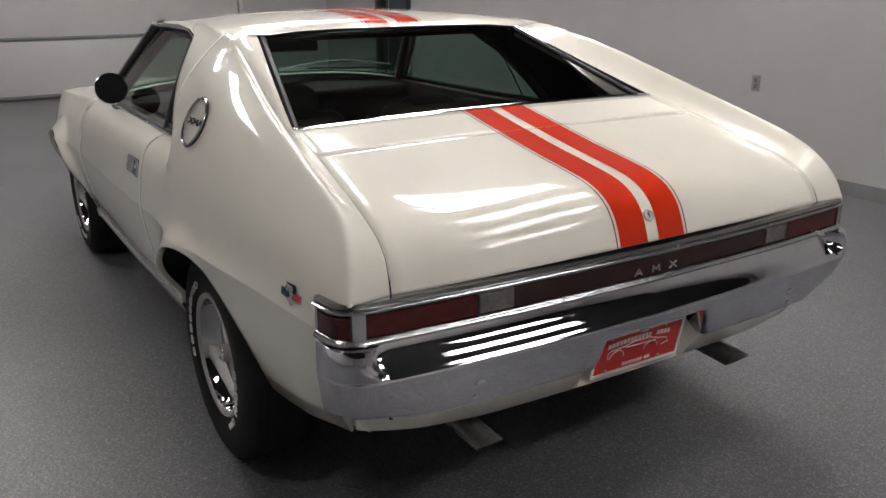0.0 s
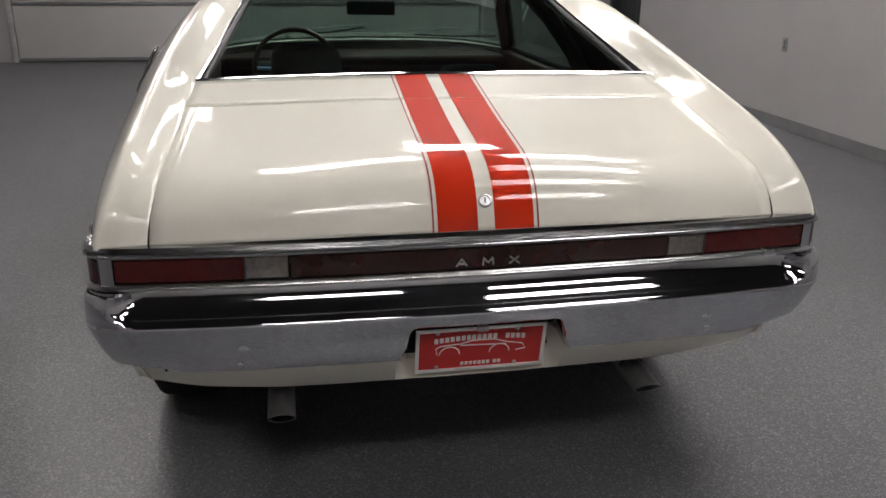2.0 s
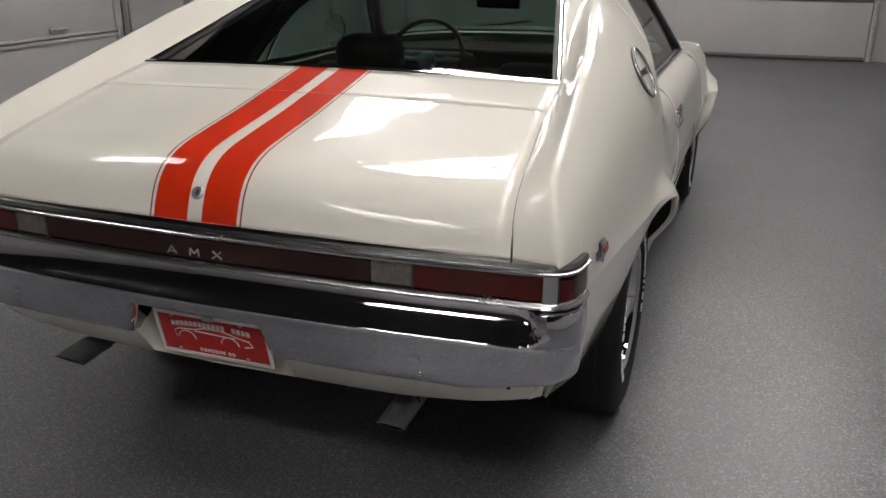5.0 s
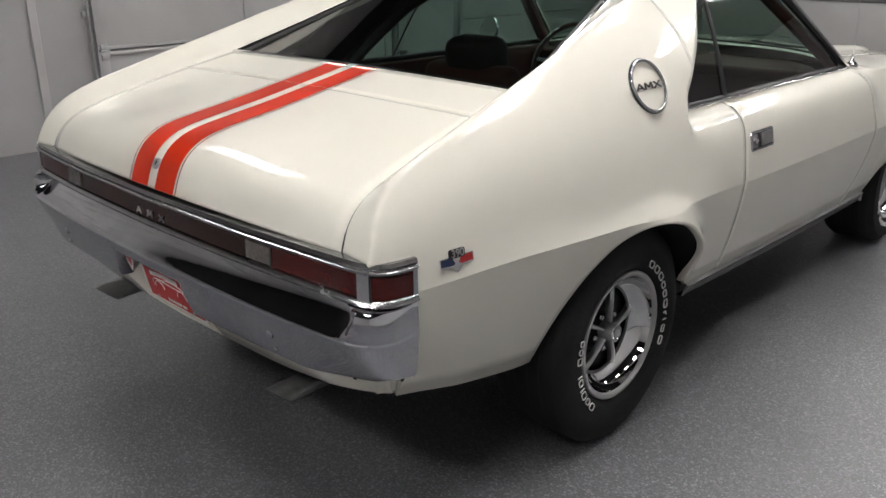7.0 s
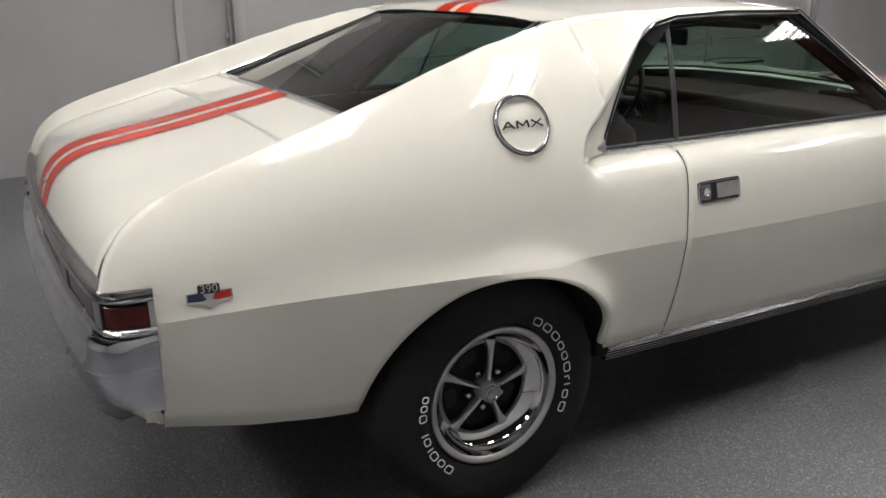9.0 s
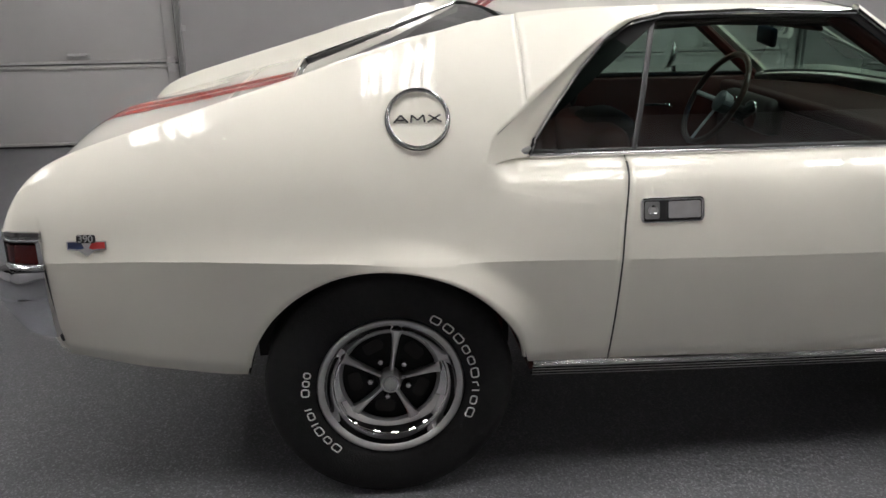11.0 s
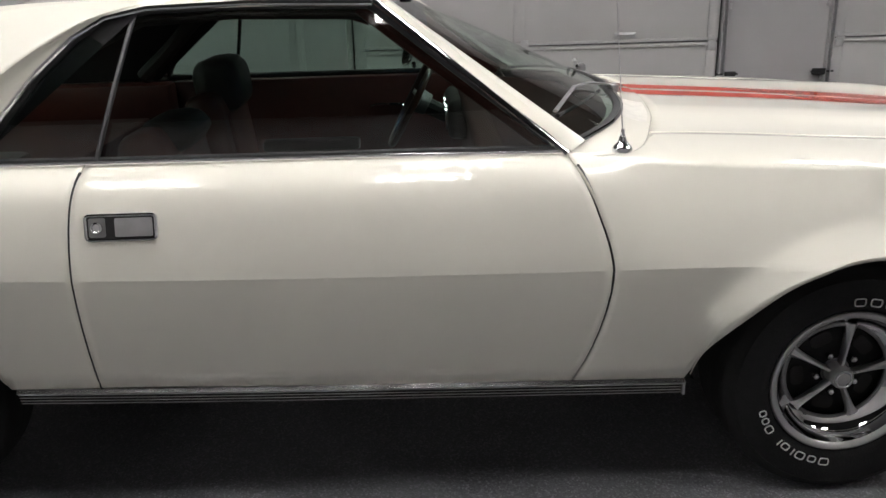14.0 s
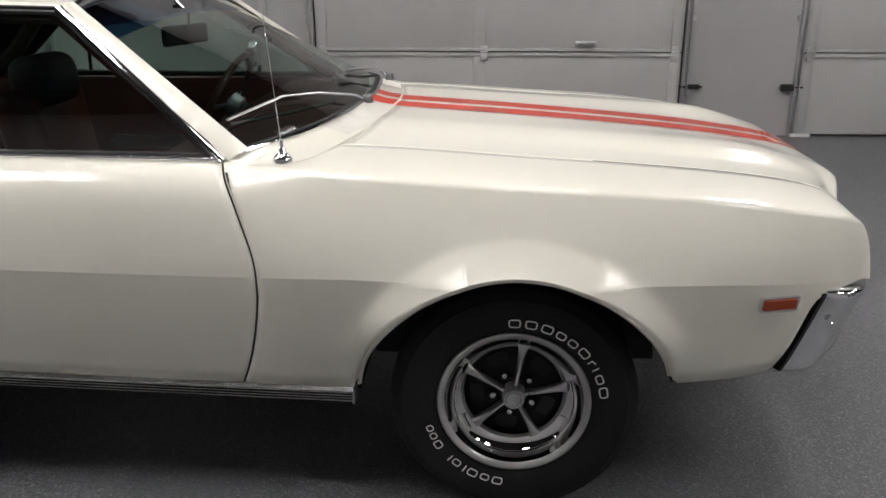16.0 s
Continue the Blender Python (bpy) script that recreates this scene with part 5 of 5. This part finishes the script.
rows = [[(0.535 * f, 0.345, 1.262 + 0.016 * (1 - f ** 4)) for f in lin(-1, 1, 9)], [(0.535 * f, 0.40, 1.238) for f in lin(-1, 1, 9)]]
part("rear_header", grid(rows), BLACK, car)


# ---------------------------------------------------------------- nose
nose_p = pchip([(0.0, (0.0, 3.43)), (0.3, (0.3, 3.375)), (0.5, (0.5, 3.315)), (0.62, (0.61, 3.29)), (0.70, (0.67, 3.280)), (0.76, (0.725, 3.266)), (0.80, (0.757, 3.245)), (0.85, (0.782, 3.215)), (0.9, (0.794, 3.185))])


def nose_at(p):
    a = abs(p)
    x, y = nose_p(a)
    x2, y2 = nose_p(min(a + 0.004, 0.9))
    x1, y1 = nose_p(max(a - 0.004, 0))
    n = Vector((-(y2 - y1), x2 - x1)).normalized() if a > 0.004 else Vector((0, 1))
    g = 1 if p >= 0 else -1
    return x * g, y, n.x * g, n.y


part("grille", sweep([(*nose_at(p), [(-0.10, 0.45), (-0.045, 0.45), (-0.045, 0.735), (-0.10, 0.735)]) for p in lin(-0.66, 0.66, 41)], None), GLOSSBLACK, car, "black front grille")
part("nose_panel", join(sweep([(*nose_at(p), [(-0.06, 0.735), (-0.012, 0.735), (-0.008, 0.72), (-0.03, 0.70), (-0.06, 0.70)]) for p in lin(-0.70, 0.70, 51)], None),
                        sweep([(*nose_at(p), [(-0.09, 0.47), (-0.03, 0.47), (-0.05, 0.38), (-0.09, 0.37)]) for p in lin(-0.72, 0.72, 51)], None)), PAINT, car)


def front_bumper(p):
    k = 1 - 0.58 * sstep(0.80, 0.895, abs(p))
    return [(-0.03, 0.622)] + [(o * k, z) for o, z in ((0.044, 0.622), (0.056, 0.616), (0.060, 0.604), (0.060, 0.56), (0.058, 0.49), (0.053, 0.43), (0.046, 0.402), (0.034, 0.390))] + [(-0.03, 0.386)]


bm = sweep([(*nose_at(p), front_bumper(p)) for p in lin(-0.885, 0.885, 81)], None)
for v in bm.verts:
    k = sstep(0.60, 0.78, abs(v.co.x))
    v.co.y += k * (0.012 - 0.082 * (0.625 - v.co.z) / 0.26)
    v.co.x *= 1 - 0.03 * k * (0.625 - v.co.z) / 0.26
# black cap that stands in for the shade on the bumper's rolled end
cap = sweep([(*nose_at(p), [(o * 0.9 + 0.003, 0.505 + (z - 0.505) * 0.94) for o, z in front_bumper(p)]) for p in lin(0.8855, 0.8995, 4)], None)
for v in cap.verts:
    v.co.y += 0.012 - 0.082 * (0.625 - v.co.z) / 0.26
    v.co.x *= 1 - 0.03 * (0.625 - v.co.z) / 0.26
part("bumper_end_shade", cap, BLACK, car)
fb = part("front_bumper", bm, CHROME, car, "chromed front bumper with wrapped ends", sharp=50)
for s in (1, -1):
    part("bumper_bolt", moved(revolve([(0, 0.009), (0.004, 0.008), (0.005, 0.001)], 14), pose(0.826 * s, 3.230, 0.543, 0, 0, 26 if s > 0 else 154)), CHROME, fb)
    part("headlamp", moved(revolve([(0, 0.085), (0.02, 0.085), (0.035, 0.06), (0.042, 0.001)], 28), pose(0.60 * s, 3.24, 0.64, 0, 0, 90)), LENS_WHITE, car, "round headlamp in the nose")
    part("headlamp_ring", moved(tube([(0.0, 0.09 * math.cos(t), 0.09 * math.sin(t)) for t in lin(0, 2 * math.pi, 33)[:-1]], 0.008, 8, True, up=(1, 0, 0)), pose(0.60 * s, 3.26, 0.64, 0, 0, 90)), CHROME, car)

# ---------------------------------------------------------------- underside and wheel housings
part("underbody", join(box((-0.56, -0.62, 0.40), (0.56, 2.95, 0.46)), box((-0.76, 0.42, 0.30), (0.76, 2.03, 0.345))), UNDER, car)
for k, (lo, hi) in enumerate((((-0.72, -0.80, 0.47), (-0.60, 0.40, 0.80)), ((0.60, -0.80, 0.47), (0.72, 0.40, 0.80)), ((-0.60, -0.82, 0.46), (0.60, -0.3, 0.78)), ((-0.58, 1.95, 0.42), (0.58, 3.15, 0.70)), ((-0.76, 0.44, 0.345), (-0.745, 1.95, 0.60)), ((0.745, 0.44, 0.345), (0.76, 1.95, 0.60)))):
    part("inner_body", box(lo, hi), UNDER, car)
for s in (1, -1):
    for y0, z0, rx, rz in ((0.0, 0.325, 0.376, 0.368), (2.464, 0.300, 0.400, 0.383)):
        rows = []
        for a in lin(-12, 192, 40):
            t = radians(a)
            y, z = y0 + rx * math.cos(t), z0 + rz * math.sin(t)
            xo = side_x(y, max(z, bottom_z(y)) + 0.004) - 0.004
            rows.append([(x * s, y, max(z, low_z(y) + 0.004)) for x in (xo, 0.74, 0.55)])
        w = part("wheel_housing", grid(rows), UNDER, car)
        bm = bmesh.new()
        vs = [bm.verts.new((0.55 * s, y0 + rx * math.cos(radians(a)), max(0.30, z0 + rz * math.sin(radians(a))))) for a in lin(-12, 192, 30)]
        bm.faces.new(vs)
        part("housing_wall", bm, UNDER, w)
part("rear_axle", tube([(-0.7, 0, 0.33), (0.7, 0, 0.33)], 0.045, 12), UNDER, car)


# ---------------------------------------------------------------- wheels
def wheel(name, m, R, spin, turn):
    """One wheel: x outward, the hub at the origin."""
    w = empty(name, m)
    w.parent = car
    prof = [(-0.095, 0.195), (-0.112, 0.22), (-0.120, 0.258), (-0.115, 0.30), (-0.102, R - 0.010), (-0.088, R - 0.002), (0.088, R - 0.002), (0.102, R - 0.010), (0.113, R - 0.030),
            (0.119, 0.285), (0.121, 0.265), (0.120, 0.25), (0.1185, 0.228), (0.116, 0.215), (0.108, 0.200), (0.100, 0.192)]
    ty = part("tyre", revolve(prof, 96, False), RUBBER, w, "black tyre with raised white lettering", sharp=40)
    # tread grooves
    for x in (-0.062, -0.022, 0.022, 0.062):
        part("tread_groove", revolve([(x - 0.004, R - 0.0005), (x + 0.004, R - 0.0005)], 64, False), UNDER, w)
    part("rim", revolve([(0.1035, 0.1770), (0.097, 0.1752), (0.089, 0.1728), (0.081, 0.1695), (0.073, 0.1650), (0.065, 0.1590), (0.058, 0.1520), (0.052, 0.1445), (0.047, 0.1370)], 96, False), RIM_CHROME, w, "polished deep steel rim", sharp=60)
    part("trim_ring", revolve([(0.102, 0.1965), (0.1080, 0.1958), (0.1118, 0.1935), (0.1128, 0.1905), (0.1120, 0.1870), (0.1095, 0.1825), (0.1065, 0.1790), (0.1030, 0.1765)], 96, False), RING_STEEL, w, "satin bright trim ring", sharp=60)
    part("wheel_disc", revolve([(0.0, 0.162), (0.012, 0.150), (0.024, 0.139), (0.032, 0.095), (0.038, 0.052), (0.044, 0.038)], 64, False), DULL_BLACK, w, "black wheel centre behind the spokes")
    part("disc_ring", revolve([(0.040, 0.1400), (0.0475, 0.1385), (0.0500, 0.1345), (0.0485, 0.1300), (0.043, 0.1285)], 64, False), CAST, w)
    for k in range(5):
        a = radians(90 + 72 * k + spin)
        # tapered spoke with a ridge, flared where it meets the rim
        rows = []
        for r, hw, x in ((0.025, 0.0060, 0.066), (0.050, 0.0052, 0.065), (0.072, 0.0060, 0.063), (0.092, 0.0072, 0.0605), (0.110, 0.0088, 0.058), (0.122, 0.0108, 0.0555), (0.132, 0.0140, 0.053), (0.139, 0.018, 0.051)):
            row = []
            for t, dx in ((-1, -0.018), (-1, -0.002), (-0.45, 0.004), (0.45, 0.004), (1, -0.002), (1, -0.018)):
                row.append((x + dx, r * math.cos(a) - t * hw * math.sin(a), r * math.sin(a) + t * hw * math.cos(a)))
            rows.append(row)
        part("spoke", grid(rows), SPOKE, w, "bright cast spoke", sharp=30)
        b = radians(90 + 72 * k + 36 + spin)
        part("lug_nut", moved(revolve([(0, 0.010), (0.014, 0.010), (0.020, 0.007), (0.022, 0.001)], 6), pose(0.040, 0.055 * math.cos(b), 0.055 * math.sin(b))), CHROME, w)
        # dark slots between the spokes
        part("disc_slot", moved(plate_of(rounded(0.078, 0.114, -0.028, 0.028, 0.013), 0.0, 0.004), Matrix.Rotation(b, 4, "X") @ pose(0.031, 0, 0, 0, 0, 0)), UNDER, w)
    cap = part("hub_cap", revolve([(0.045, 0.030), (0.070, 0.029), (0.088, 0.028), (0.092, 0.026), (0.090, 0.022), (0.093, 0.014), (0.094, 0.001)], 36, False), SATIN, w, "round grey metal hub cap")
    part("cap_ring", revolve([(0.091, 0.0225), (0.0945, 0.021), (0.0945, 0.018), (0.092, 0.0165)], 32, False), CHROME, w)
    # raised white sidewall marks: plain round-cornered outlines and bars along an arc
    for a0, a1, marks in ((63, -27, "TTTooTrioT"), (232, 189, "ToTioi"), (183, 163, "Ttt")):
        room = {"T": 1.15, "o": 1.0, "t": 0.9, "r": 0.75, "i": 0.5}
        total = sum(room[c] for c in marks)
        along = 0.0
        for c in marks:
            mid = radians(a0 + (a1 - a0) * (along + room[c] / 2) / total + turn)
            half = abs(radians(a1 - a0)) * room[c] / total / 2 * 0.66 * 0.2245
            along += room[c]
            tall = 0.0108 if c in "Ti" else 0.0082
            low = -0.0082
            if c in "ri":
                line = [(-half * 0.5, low), (-half * 0.5, tall)] if c == "i" else [(-half * 0.6, low), (-half * 0.6, tall * 0.6), (half * 0.6, tall)]
                bm = tube([(0.1213, 0.2245 + v, u) for u, v in line], 0.0021, 6, up=(1, 0, 0))
            else:
                bm = tube([(0.1213, 0.2245 + p[2], p[1]) for p in rounded(-half, half, low, tall, min(half, 0.006) * 0.95, 4)], 0.0020, 6, True, up=(1, 0, 0))
            for v in bm.verts:
                r, t = v.co.y, mid - v.co.z / 0.2245
                v.co.y, v.co.z = r * math.cos(t), r * math.sin(t)
            part("sidewall_mark", bm, WHITE, w)
    return w


TX = 0.752
wheel("wheel", pose(TX, RW[0], RW[1]), RW[1], -9, 0)
wheel("wheel", pose(TX, FW[0], FW[1]), FW[1], -10, 33)
wheel("wheel", pose(-TX, RW[0], RW[1], 0, 0, 180), RW[1], 40, 140)
wheel("wheel", pose(-TX, FW[0], FW[1], 0, 0, 180), FW[1], 10, 60)

# ---------------------------------------------------------------- mirrors, aerial, wipers
dm = part("door_mirror", moved(revolve([(-0.03, 0.012), (-0.026, 0.040), (-0.015, 0.058), (0.0, 0.066), (0.006, 0.066), (0.008, 0.062)], 36), pose(-0.830, 1.357, 1.010, 0, -14, -98)), CHROME, car, "round chrome door mirror")
part("mirror_glass", moved(revolve([(0.006, 0.0625), (0.0095, 0.0625)], 36), pose(-0.830, 1.357, 1.010, 0, -14, -98)), mat("mirror_silver", (0.8, 0.82, 0.82), 0.02, 1.0), dm)
part("mirror_stem", tube([(-0.80, 1.372, 0.915), (-0.818, 1.382, 0.93), (-0.830, 1.382, 0.96)], 0.011, 10), CHROME, dm)
an = part("aerial_base", moved(revolve([(0.0, 0.024), (0.007, 0.025), (0.014, 0.022), (0.021, 0.015), (0.028, 0.0095), (0.036, 0.0085), (0.040, 0.005), (0.055, 0.004)], 24), pose(0.766, 1.886, 0.912, 0, -90, 0)), CHROME, car, "chrome aerial base with thin mast")
part("aerial_mast", tube([(0.766, 1.886, 0.95), (0.762, 1.862, 1.25), (0.757, 1.835, 1.62)], 0.0013, 6), BRUSHED, an)
WIPERS = (((0.150, 1.990, 0.972), (0.198, 1.975, 0.992), (0.333, 1.889, 1.018), (0.480, 1.820, 1.030), (0.700, 1.735, 1.004)),
          ((-0.380, 1.990, 0.972), (-0.360, 1.975, 0.998), (-0.250, 1.950, 1.018), (-0.120, 1.925, 1.032), (0.020, 1.905, 1.040)))
for arm in WIPERS:
    a = Vector(arm[0])
    wp = part("wiper", tube(arm, 0.0065, 8, flat=0.6), BRUSHED, car, "bright metal windscreen wiper")
    b0, b1 = Vector(arm[2]).lerp(Vector(arm[1]), 0.3) + Vector((0, 0.012, -0.022)), Vector(arm[4]) + Vector((0.0, 0.006, -0.012))
    part("wiper_blade", tube([b0, b0.lerp(b1, 0.5) + Vector((0, 0, -0.004)), b1], 0.005, 6), BLACK, wp)
    part("wiper_pivot", moved(revolve([(0, 0.017), (0.02, 0.015), (0.026, 0.008)], 16), pose(a.x, a.y + 0.012, 0.963, 0, -90, 0)), CAST, wp)

# ---------------------------------------------------------------- cabin
part("cabin_floor", box((-0.74, 0.40, 0.30), (0.74, 1.95, 0.37)), CARPET, car)
part("rear_shelf", join(box((-0.66, -0.30, 0.775), (0.66, 0.30, 0.80), 0.01), box((-0.70, 0.28, 0.36), (0.70, 0.33, 0.80), 0.01)), CARPET, car)
part("headliner", grid([[(0.585 * f, y, rail_y(y)[1] - 0.03 + 0.025 * (1 - f * f)) for f in lin(-1, 1, 9)] for y in lin(0.37, 1.27, 8)]), DARK_VINYL, car)
for s in (1, -1):
    x0, x1 = sorted((0.765 * s, 0.715 * s))
    dp = part("door_trim_panel", box((x0, 0.40, 0.40), (x1, 1.72, 0.925), 0.012), VINYL, car, "red vinyl inner door panel")
    a, b = sorted((0.72 * s, 0.66 * s))
    part("armrest", box((a, 0.75, 0.63), (b, 1.15, 0.68), 0.015), DARK_VINYL, dp)
    part("door_pull", tube([(0.708 * s, 1.2, 0.80), (0.70 * s, 1.22, 0.81), (0.70 * s, 1.32, 0.81), (0.708 * s, 1.34, 0.80)], 0.006), CHROME, dp)
    x0, x1 = sorted((0.72 * s, 0.60 * s))
    part("rear_side_trim", box((x0, -0.25, 0.76), (x1, 0.42, 0.93), 0.02), VINYL, car)


def bucket_seat(x, rest_top):
    st = empty("bucket_seat", pose(x, 0.745, 0.37))
    st.parent = car
    part("cushion", box((-0.24, 0.02, 0.02), (0.24, 0.52, 0.19), 0.05, 3), SEAT_VINYL, st)
    part("backrest", moved(box((-0.24, -0.07, 0.10), (0.24, 0.06, 0.585), 0.05, 3), pose(0, 0, 0, 8)), SEAT_VINYL, st)
    part("centre_panel", moved(box((-0.15, 0.045, 0.16), (0.15, 0.072, 0.50), 0.012, 2), pose(0, 0, 0, 8)), SEAT_VINYL, st)
    part("headrest", moved(box((-0.135, -0.07, 0.50), (0.135, 0.10, rest_top), 0.06, 3), pose(0, 0, 0, 6)), DARK_VINYL, st, "dark padded headrest")
    for k in (-0.2, 0.2):
        part("seat_rail", box((k - 0.015, 0.0, -0.005), (k + 0.015, 0.5, 0.03)), BLACK, st)
    return st


bucket_seat(0.33, 0.60)
bucket_seat(-0.33, 0.69)
part("centre_console", box((-0.09, 0.50, 0.36), (0.09, 1.65, 0.58), 0.03), DARK_VINYL, car)
part("gear_lever", tube([(0.0, 1.28, 0.57), (0.0, 1.26, 0.70), (0.0, 1.25, 0.74)], 0.008, 8), CHROME, car)
rows = [[(x * w, y, z) for x in lin(-0.72, 0.72, 13)] for y, z, w in ((1.58, 0.56, 1), (1.56, 0.74, 1), (1.57, 0.86, 1), (1.61, 0.900, 1), (1.68, 0.912, 0.97), (1.80, 0.912, 0.86), (1.93, 0.915, 0.62))]
dash = part("dashboard", grid(rows), DASH_VINYL, car, "dark red vinyl dashboard with a padded edge")
part("dash_pad", box((-0.70, 1.545, 0.865), (0.70, 1.62, 0.915), 0.018, 3), DASH_VINYL, dash)
part("instrument_hood", box((-0.56, 1.50, 0.76), (-0.16, 1.62, 0.90), 0.03, 3), DARK_VINYL, dash)
for x in (-0.44, -0.28):
    part("gauge", moved(revolve([(0, 0.055), (0.008, 0.055), (0.009, 0.045)], 24), pose(x, 1.50, 0.83, 0, 0, -90)), CHROME, dash)
sw = empty("steering_wheel", pose(-0.36, 1.38, 0.885, 62, 0, 0))
sw.parent = car
part("wheel_rim", tube([(0.19 * math.cos(t), 0.19 * math.sin(t), 0) for t in lin(0, 2 * math.pi, 49)[:-1]], 0.012, 10, True), mat("wood_rim", (0.05, 0.018, 0.01), 0.3, coat=0.5), sw)
for a in (0, 180, 270):
    t = radians(a)
    part("wheel_spoke", tube([(0.03 * math.cos(t), 0.03 * math.sin(t), -0.025), (0.185 * math.cos(t), 0.185 * math.sin(t), 0)], 0.010, 8, flat=0.35), BRUSHED, sw)
part("wheel_hub", moved(revolve([(-0.04, 0.04), (0.0, 0.045), (0.008, 0.03), (0.01, 0.001)], 24), pose(0, 0, -0.02, 0, -90, 0)), CAST, sw)
part("steering_column", tube([(-0.36, 1.39, 0.875), (-0.36, 1.60, 0.77)], 0.03, 10), BLACK, sw.parent)
rv = part("rear_view_mirror", moved(box((-0.115, -0.012, -0.032), (0.115, 0.012, 0.032), 0.011, 3), pose(0, 1.383, 1.155, 0, 0, -15)), DULL_BLACK, car, "black rear-view mirror on a stalk")
part("mirror_stalk", tube([(0.0, 1.395, 1.165), (0.0, 1.40, 1.22), (0.0, 1.36, 1.262)], 0.006, 8), CHROME, rv)
for s in (1, -1):
    part("sun_visor", moved(box((-0.20, -0.008, -0.07), (0.20, 0.008, 0.07), 0.007, 2), pose(0.32 * s, 1.22, 1.235, 70)), VINYL, car, "red padded sun visor")
